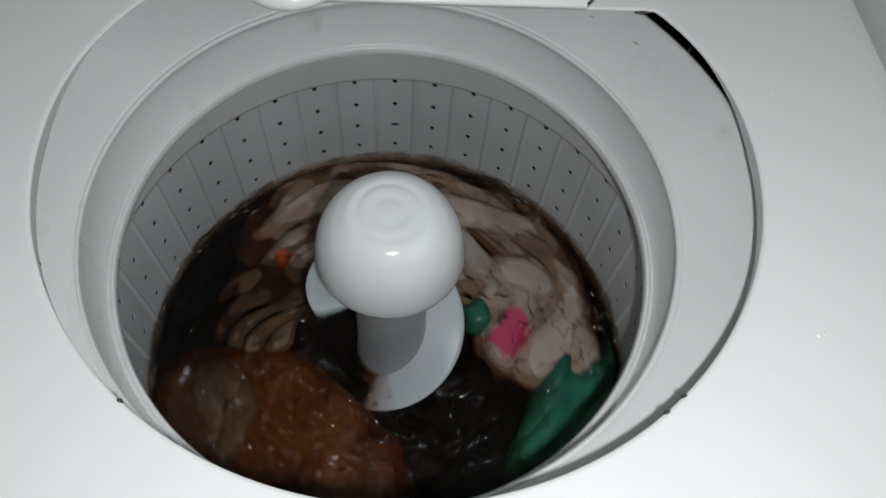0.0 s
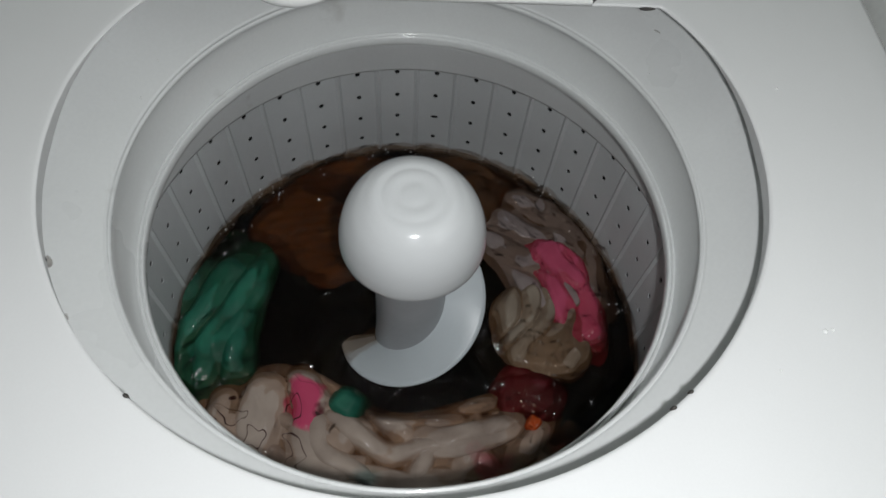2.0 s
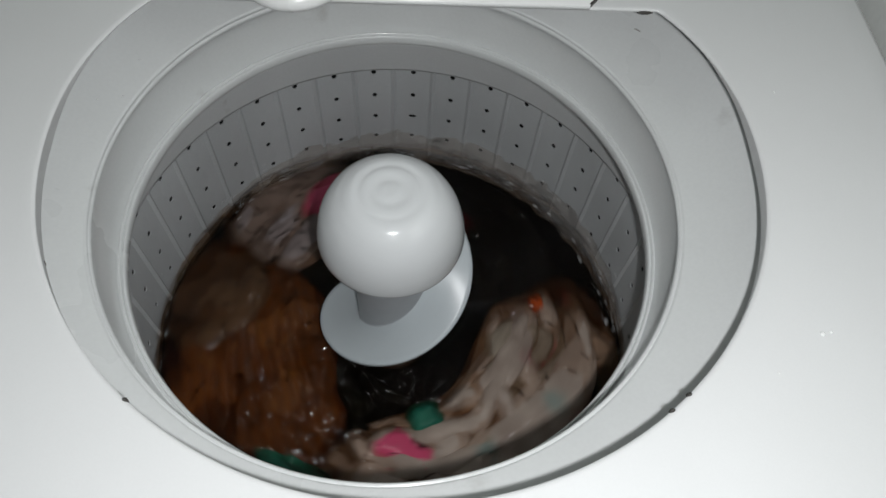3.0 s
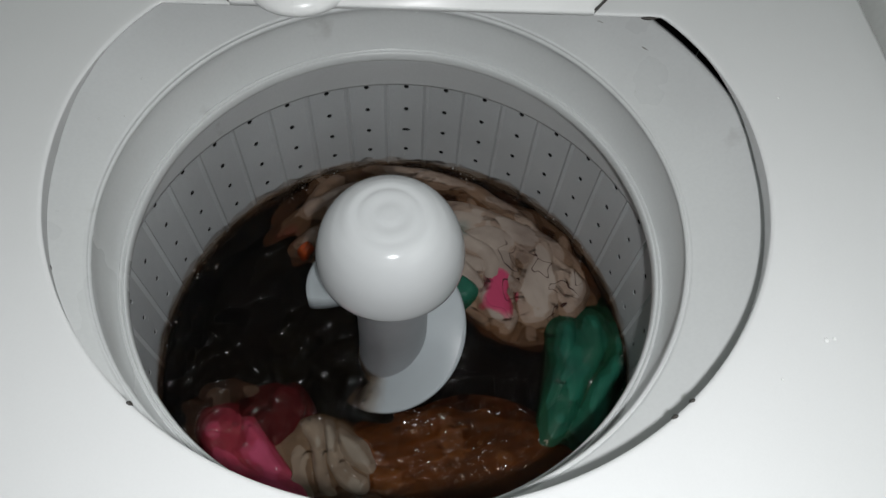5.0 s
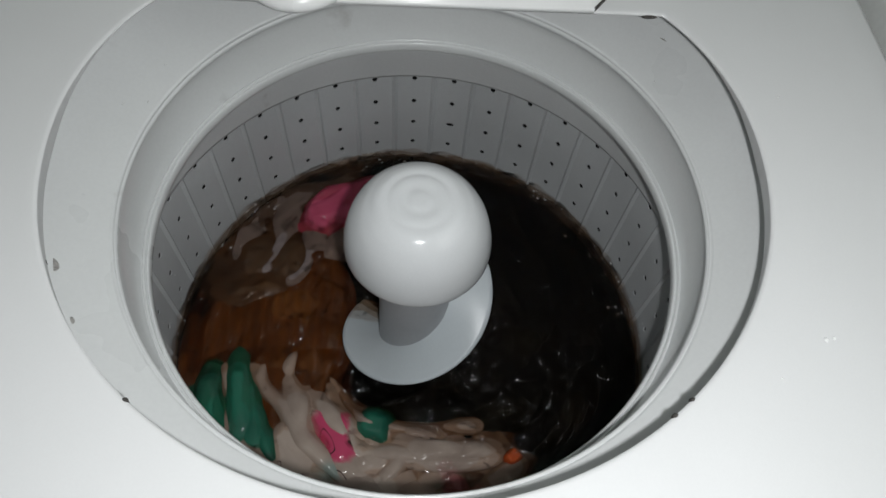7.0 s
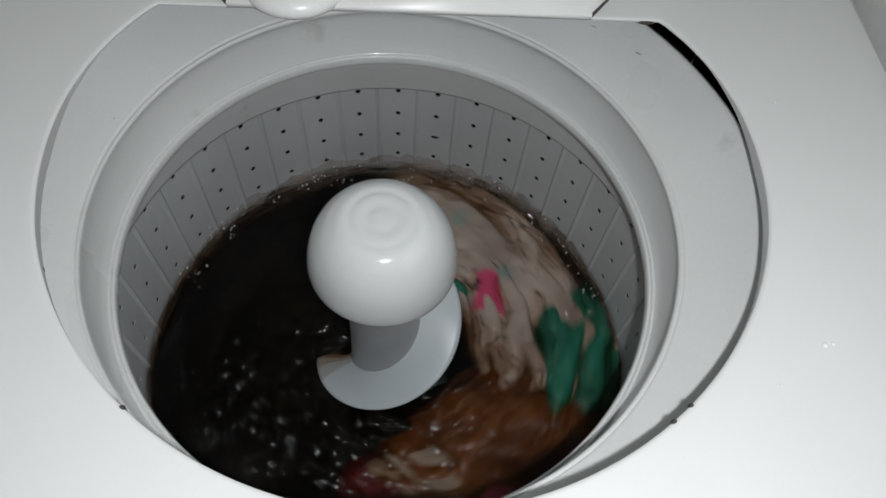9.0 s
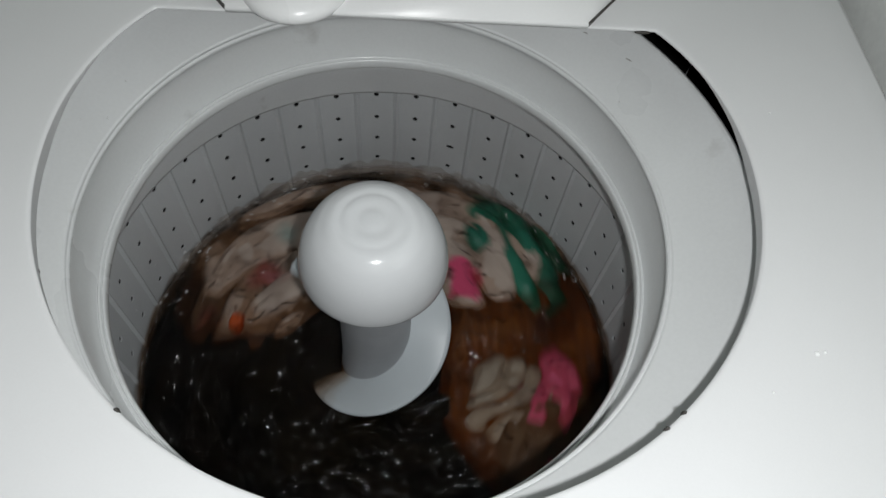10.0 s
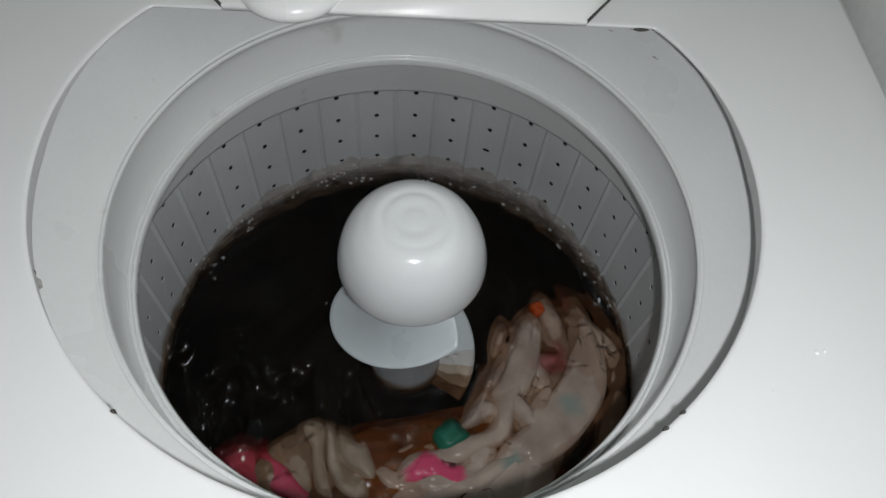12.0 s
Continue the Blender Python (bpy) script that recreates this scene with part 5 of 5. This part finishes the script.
        (2.5, at(-0.0039, -0.0009, 445.0, -0.0020)), (2.7, at(-0.0016, 0.0044, 473.8, -0.0020)), (3, at(0.0017, 0.0161, 555.0, -0.0020)),
        (3.2, at(0.0151, 0.0111, 570.0, -0.0020)), (3.5, at(0.0089, 0.0019, 574.3, -0.0020)), (3.8, at(-0.0023, 0.0006, 591.7, -0.0020)),
        (4.1, at(0.0048, 0.0105, 630.0, -0.0020)), (4.4, at(0.0177, 0.0129, 643.3, -0.0020)), (5, at(0.0017, 0.0008, 645.0, -0.0020)),
        (5.2, at(-0.0013, 0.0053, 661.2, -0.0020)), (5.3, at(0.0060, 0.0054, 701.8, -0.0020)), (5.5, at(0.0179, 0.0136, 748.0, -0.0020)),
        (6, at(0.0051, 0.0013, 755.0, -0.0020)), (6.3, at(-0.0022, 0.0046, 797.8, -0.0020)), (6.5, at(0.0027, 0.0093, 845.0, -0.0020)),
        (6.7, at(0.0095, 0.0187, 870.0, -0.0020)), (7, at(0.0195, 0.0110, 899.2, -0.0020)), (7.5, at(-0.0040, 0.0016, 909.1, -0.0020)),
        (7.8, at(0.0045, 0.0084, 942.3, -0.0020)), (8.2, at(0.0199, 0.0061, 998.8, -0.0020)), (8.5, at(0.0133, 0.0046, 1005.0, -0.0020)),
        (8.8, at(-0.0063, 0.0034, 1003.0, -0.0020)), (9, at(-0.0019, 0.0005, 1030.0, -0.0020)), (9.2, at(0.0179, 0.0097, 1077.0, -0.0020)),
        (9.5, at(0.0223, 0.0057, 1105.0, -0.0020)), (9.9, at(-0.0065, 0.0019, 1068.8, -0.0020)), (10, at(-0.0058, 0.0035, 1080.0, -0.0020)),
        (10.1, at(0.0003, 0.0035, 1111.8, -0.0020)), (10.3, at(0.0062, 0.0122, 1188.4, -0.0020)), (10.5, at(0.0165, 0.0149, 1250.0, -0.0020)),
        (11, at(0.0013, -0.0029, 1265.0, -0.0020)), (11.3, at(-0.0027, 0.0095, 1296.0, -0.0020)), (11.5, at(-0.0057, 0.0092, 1340.0, -0.0020)),
        (12, at(0.0179, 0.0041, 1360.0, -0.0020))])
    # laundry carried round by the wash
    walk(LAUNDRY["black"], [
        (0, at(-0.0000, 0.0000, 300.0, 0.0000)), (0.3, at(-0.0100, 0.0090, 335.0, 0.0000)), (0.5, at(0.0042, 0.0100, 385.0, 0.0000)),
        (0.7, at(0.0181, 0.0084, 393.4, 0.0000)), (1, at(0.0102, 0.0019, 395.0, 0.0000)), (1.3, at(-0.0040, 0.0029, 395.4, 0.0000)),
        (1.5, at(-0.0061, 0.0015, 420.0, 0.0000)), (1.8, at(0.0150, 0.0169, 459.0, 0.0000)), (2, at(0.0157, 0.0109, 470.0, 0.0000)),
        (2.5, at(-0.0039, -0.0009, 480.0, 0.0000)), (2.7, at(-0.0016, 0.0044, 480.8, 0.0000)), (3, at(0.0017, 0.0161, 520.0, 0.0000)),
        (3.2, at(0.0151, 0.0111, 540.0, 0.0000)), (3.5, at(0.0089, 0.0019, 532.7, 0.0000)), (3.8, at(-0.0023, 0.0006, 538.3, 0.0000)),
        (4.1, at(0.0048, 0.0105, 565.0, 0.0000)), (4.4, at(0.0177, 0.0129, 566.7, 0.0000)), (5, at(0.0017, 0.0008, 545.0, 0.0000)),
        (5.2, at(-0.0013, 0.0053, 550.8, 0.0000)), (5.3, at(0.0060, 0.0054, 586.2, 0.0000)), (5.5, at(0.0179, 0.0136, 622.0, 0.0000)),
        (6, at(0.0051, 0.0013, 630.0, 0.0000)), (6.3, at(-0.0022, 0.0046, 639.8, 0.0000)), (6.5, at(0.0027, 0.0093, 665.0, 0.0000)),
        (6.7, at(0.0095, 0.0187, 700.0, 0.0000)), (7, at(0.0195, 0.0110, 734.2, 0.0000)), (7.5, at(-0.0040, 0.0016, 752.4, 0.0000)),
        (7.8, at(0.0045, 0.0084, 790.6, 0.0000)), (8.2, at(0.0199, 0.0061, 853.8, 0.0000)), (8.5, at(0.0133, 0.0046, 865.0, 0.0000)),
        (8.8, at(-0.0063, 0.0034, 881.0, 0.0000)), (9, at(-0.0019, 0.0005, 920.0, 0.0000)), (9.2, at(0.0179, 0.0097, 955.0, 0.0000)),
        (9.5, at(0.0223, 0.0057, 965.0, 0.0000)), (9.9, at(-0.0065, 0.0019, 944.8, 0.0000)), (10, at(-0.0058, 0.0035, 960.0, 0.0000)),
        (10.1, at(0.0003, 0.0035, 981.8, 0.0000)), (10.3, at(0.0062, 0.0122, 1038.4, 0.0000)), (10.5, at(0.0165, 0.0149, 1080.0, 0.0000)),
        (11, at(0.0013, -0.0029, 1090.0, 0.0000)), (11.3, at(-0.0027, 0.0095, 1112.0, 0.0000)), (11.5, at(-0.0057, 0.0092, 1150.0, 0.0000)),
        (12, at(0.0179, 0.0041, 1210.0, 0.0000))])
    # laundry carried round by the wash
    walk(LAUNDRY["pink"], [
        (0, at(-0.0000, 0.0000, 235.0, -0.0170)), (0.3, at(-0.0100, 0.0090, 231.0, -0.0170)), (0.5, at(0.0042, 0.0100, 255.0, -0.0170)),
        (0.7, at(0.0181, 0.0084, 259.9, -0.0154)), (1, at(0.0102, 0.0019, 256.2, -0.0130)), (1.3, at(-0.0040, 0.0029, 261.6, -0.0082)),
        (1.5, at(-0.0061, 0.0015, 289.5, -0.0050)), (1.8, at(0.0150, 0.0169, 353.1, -0.0050)), (2, at(0.0157, 0.0109, 380.4, -0.0050)),
        (2.5, at(-0.0039, -0.0009, 350.0, -0.0050)), (2.7, at(-0.0016, 0.0044, 381.7, -0.0050)), (3, at(0.0017, 0.0161, 467.2, -0.0050)),
        (3.2, at(0.0151, 0.0111, 503.0, -0.0050)), (3.5, at(0.0089, 0.0019, 508.6, -0.0050)), (3.8, at(-0.0023, 0.0006, 527.3, -0.0050)),
        (4.1, at(0.0048, 0.0105, 566.9, -0.0050)), (4.4, at(0.0177, 0.0129, 581.5, -0.0050)), (5, at(0.0017, 0.0008, 585.8, -0.0050)),
        (5.2, at(-0.0013, 0.0053, 608.5, -0.0050)), (5.3, at(0.0060, 0.0054, 652.3, -0.0050)), (5.5, at(0.0179, 0.0136, 705.0, -0.0050)),
        (6, at(0.0051, 0.0013, 700.5, -0.0050)), (6.3, at(-0.0022, 0.0046, 727.4, -0.0050)), (6.5, at(0.0027, 0.0093, 764.0, -0.0050)),
        (6.7, at(0.0095, 0.0187, 807.2, -0.0050)), (7, at(0.0195, 0.0110, 834.5, -0.0050)), (7.5, at(-0.0040, 0.0016, 841.3, -0.0050)),
        (7.8, at(0.0045, 0.0084, 872.6, -0.0050)), (8.2, at(0.0199, 0.0061, 926.7, -0.0050)), (8.5, at(0.0133, 0.0046, 931.0, -0.0050)),
        (8.8, at(-0.0063, 0.0034, 963.2, -0.0070)), (9, at(-0.0019, 0.0005, 1013.0, -0.0090)), (9.2, at(0.0179, 0.0097, 1050.8, -0.0110)),
        (9.5, at(0.0223, 0.0057, 1065.0, -0.0050)), (9.9, at(-0.0065, 0.0019, 1049.6, -0.0082)), (10, at(-0.0058, 0.0035, 1066.0, -0.0090)),
        (10.1, at(0.0003, 0.0035, 1091.8, -0.0082)), (10.3, at(0.0062, 0.0122, 1156.4, -0.0066)), (10.5, at(0.0165, 0.0149, 1206.0, -0.0050)),
        (11, at(0.0013, -0.0029, 1204.0, -0.0050)), (11.3, at(-0.0027, 0.0095, 1233.2, -0.0050)), (11.5, at(-0.0057, 0.0092, 1276.0, -0.0050)),
        (12, at(0.0179, 0.0041, 1316.0, -0.0090))])
    # laundry carried round by the wash
    walk(LAUNDRY["grey"], [
        (0, at(-0.0000, 0.0000, 240.0, -0.0230)), (0.3, at(-0.0100, 0.0090, 239.0, -0.0230)), (0.5, at(0.0042, 0.0100, 265.0, -0.0230)),
        (0.7, at(0.0181, 0.0084, 271.9, -0.0210)), (1, at(0.0102, 0.0019, 271.2, -0.0180)), (1.3, at(-0.0040, 0.0029, 278.4, -0.0090)),
        (1.5, at(-0.0061, 0.0015, 307.5, -0.0030)), (1.8, at(0.0150, 0.0169, 366.9, -0.0030)), (2, at(0.0157, 0.0109, 391.7, -0.0030)),
        (2.5, at(-0.0039, -0.0009, 365.0, -0.0030)), (2.7, at(-0.0016, 0.0044, 396.7, -0.0030)), (3, at(0.0017, 0.0161, 482.2, -0.0030)),
        (3.2, at(0.0151, 0.0111, 518.0, -0.0030)), (3.5, at(0.0089, 0.0019, 519.5, -0.0047)), (3.8, at(-0.0023, 0.0006, 533.9, -0.0063)),
        (4.1, at(0.0048, 0.0105, 569.4, -0.0080)), (4.4, at(0.0177, 0.0129, 579.9, -0.0097)), (5, at(0.0017, 0.0008, 575.8, -0.0130)),
        (5.2, at(-0.0013, 0.0053, 608.9, -0.0090)), (5.3, at(0.0060, 0.0054, 657.9, -0.0070)), (5.5, at(0.0179, 0.0136, 721.0, -0.0030)),
        (6, at(0.0051, 0.0013, 716.5, -0.0030)), (6.3, at(-0.0022, 0.0046, 745.8, -0.0030)), (6.5, at(0.0027, 0.0093, 784.0, -0.0030)),
        (6.7, at(0.0095, 0.0187, 827.2, -0.0030)), (7, at(0.0195, 0.0110, 852.8, -0.0047)), (7.5, at(-0.0040, 0.0016, 856.9, -0.0074)),
        (7.8, at(0.0045, 0.0084, 886.5, -0.0091)), (8.2, at(0.0199, 0.0061, 938.4, -0.0113)), (8.5, at(0.0133, 0.0046, 941.0, -0.0130)),
        (8.8, at(-0.0063, 0.0034, 979.2, -0.0190)), (9, at(-0.0019, 0.0005, 1033.0, -0.0230)), (9.2, at(0.0179, 0.0097, 1068.8, -0.0150)),
        (9.5, at(0.0223, 0.0057, 1080.0, -0.0030)), (9.9, at(-0.0065, 0.0019, 1067.0, -0.0110)), (10, at(-0.0058, 0.0035, 1084.0, -0.0130)),
        (10.1, at(0.0003, 0.0035, 1103.2, -0.0110)), (10.3, at(0.0062, 0.0122, 1154.6, -0.0070)), (10.5, at(0.0165, 0.0149, 1191.0, -0.0030)),
        (11, at(0.0013, -0.0029, 1191.0, -0.0030)), (11.3, at(-0.0027, 0.0095, 1222.0, -0.0090)), (11.5, at(-0.0057, 0.0092, 1266.0, -0.0130)),
        (12, at(0.0179, 0.0041, 1326.0, -0.0130))])
    # laundry carried round by the wash
    walk(LAUNDRY["pale"], [
        (0, at(-0.0000, 0.0000, 165.0, -0.0160)), (0.3, at(-0.0100, 0.0090, 191.0, -0.0076)), (0.5, at(0.0042, 0.0100, 235.0, -0.0060)),
        (0.7, at(0.0181, 0.0084, 243.4, -0.0060)), (1, at(0.0102, 0.0019, 245.0, -0.0060)), (1.3, at(-0.0040, 0.0029, 256.7, -0.0060)),
        (1.5, at(-0.0061, 0.0015, 288.9, -0.0060)), (1.8, at(0.0150, 0.0169, 342.8, -0.0060)), (2, at(0.0157, 0.0109, 363.7, -0.0060)),
        (2.5, at(-0.0039, -0.0009, 318.0, -0.0060)), (2.7, at(-0.0016, 0.0044, 313.6, -0.0060)), (3, at(0.0017, 0.0161, 345.0, -0.0060)),
        (3.2, at(0.0151, 0.0111, 380.0, -0.0060)), (3.5, at(0.0089, 0.0019, 408.5, -0.0060)), (3.8, at(-0.0023, 0.0006, 450.0, -0.0060)),
        (4.1, at(0.0048, 0.0105, 512.5, -0.0060)), (4.4, at(0.0177, 0.0129, 550.0, -0.0060)), (5, at(0.0017, 0.0008, 600.0, -0.0060)),
        (5.2, at(-0.0013, 0.0053, 607.0, -0.0060)), (5.3, at(0.0060, 0.0054, 643.0, -0.0060)), (5.5, at(0.0179, 0.0136, 680.0, -0.0060)),
        (6, at(0.0051, 0.0013, 677.9, -0.0060)), (6.3, at(-0.0022, 0.0046, 699.0, -0.0060)), (6.5, at(0.0027, 0.0093, 731.8, -0.0060)),
        (6.7, at(0.0095, 0.0187, 761.9, -0.0060)), (7, at(0.0195, 0.0110, 802.3, -0.0060)), (7.5, at(-0.0040, 0.0016, 831.2, -0.0060)),
        (7.8, at(0.0045, 0.0084, 875.6, -0.0060)), (8.2, at(0.0199, 0.0061, 947.3, -0.0060)), (8.5, at(0.0133, 0.0046, 964.8, -0.0060)),
        (8.8, at(-0.0063, 0.0034, 968.9, -0.0084)), (9, at(-0.0019, 0.0005, 1000.0, -0.0100)), (9.2, at(0.0179, 0.0097, 1029.0, -0.0084)),
        (9.5, at(0.0223, 0.0057, 1030.0, -0.0060)), (9.9, at(-0.0065, 0.0019, 1037.8, -0.0060)), (10, at(-0.0058, 0.0035, 1060.0, -0.0060)),
        (10.1, at(0.0003, 0.0035, 1077.2, -0.0096)), (10.3, at(0.0062, 0.0122, 1124.6, -0.0168)), (10.5, at(0.0165, 0.0149, 1107.0, -0.0240)),
        (11, at(0.0013, -0.0029, 1105.0, -0.0090)), (11.3, at(-0.0027, 0.0095, 1178.9, -0.0200)), (11.5, at(-0.0057, 0.0092, 1278.1, -0.0060)),
        (12, at(0.0179, 0.0041, 1318.0, -0.0060))])
    # laundry carried round by the wash
    walk(LAUNDRY["maroon"], [
        (0, at(-0.0000, 0.0000, 240.0, -0.0080)), (0.3, at(-0.0100, 0.0090, 266.3, -0.0080)), (0.5, at(0.0042, 0.0100, 310.5, -0.0080)),
        (0.7, at(0.0181, 0.0084, 302.7, -0.0080)), (1, at(0.0102, 0.0019, 280.0, -0.0080)), (1.3, at(-0.0040, 0.0029, 270.2, -0.0062)),
        (1.5, at(-0.0061, 0.0015, 288.0, -0.0050)), (1.8, at(0.0150, 0.0169, 322.2, -0.0032)), (2, at(0.0157, 0.0109, 330.0, -0.0020)),
        (2.5, at(-0.0039, -0.0009, 349.9, -0.0020)), (2.7, at(-0.0016, 0.0044, 367.1, -0.0020)), (3, at(0.0017, 0.0161, 430.8, -0.0020)),
        (3.2, at(0.0151, 0.0111, 470.0, -0.0020)), (3.5, at(0.0089, 0.0019, 478.5, -0.0020)), (3.8, at(-0.0023, 0.0006, 500.0, -0.0020)),
        (4.1, at(0.0048, 0.0105, 542.5, -0.0020)), (4.4, at(0.0177, 0.0129, 560.0, -0.0020)), (5, at(0.0017, 0.0008, 570.0, -0.0020)),
        (5.2, at(-0.0013, 0.0053, 581.8, -0.0020)), (5.3, at(0.0060, 0.0054, 620.2, -0.0020)), (5.5, at(0.0179, 0.0136, 662.0, -0.0020)),
        (6, at(0.0051, 0.0013, 668.0, -0.0020)), (6.3, at(-0.0022, 0.0046, 700.0, -0.0020)), (6.5, at(0.0027, 0.0093, 740.0, -0.0020)),
        (6.7, at(0.0095, 0.0187, 778.0, -0.0020)), (7, at(0.0195, 0.0110, 815.0, -0.0020)), (7.5, at(-0.0040, 0.0016, 838.0, -0.0020)),
        (7.8, at(0.0045, 0.0084, 879.0, -0.0020)), (8.2, at(0.0199, 0.0061, 946.0, -0.0020)), (8.5, at(0.0133, 0.0046, 960.0, -0.0020)),
        (8.8, at(-0.0063, 0.0034, 958.0, -0.0020)), (9, at(-0.0019, 0.0005, 985.0, -0.0020)), (9.2, at(0.0179, 0.0097, 1022.0, -0.0020)),
        (9.5, at(0.0223, 0.0057, 1035.0, -0.0020)), (9.9, at(-0.0065, 0.0019, 1044.0, -0.0020)), (10.1, at(0.0003, 0.0035, 1089.0, -0.0020)),
        (10.3, at(0.0062, 0.0122, 1147.0, -0.0020)), (10.5, at(0.0165, 0.0149, 1190.0, -0.0020)), (11, at(0.0013, -0.0029, 1232.5, -0.0020)),
        (11.3, at(-0.0027, 0.0095, 1286.0, -0.0020)), (11.5, at(-0.0057, 0.0092, 1345.0, -0.0020)), (12, at(0.0179, 0.0041, 1345.0, -0.0020))])


motions()
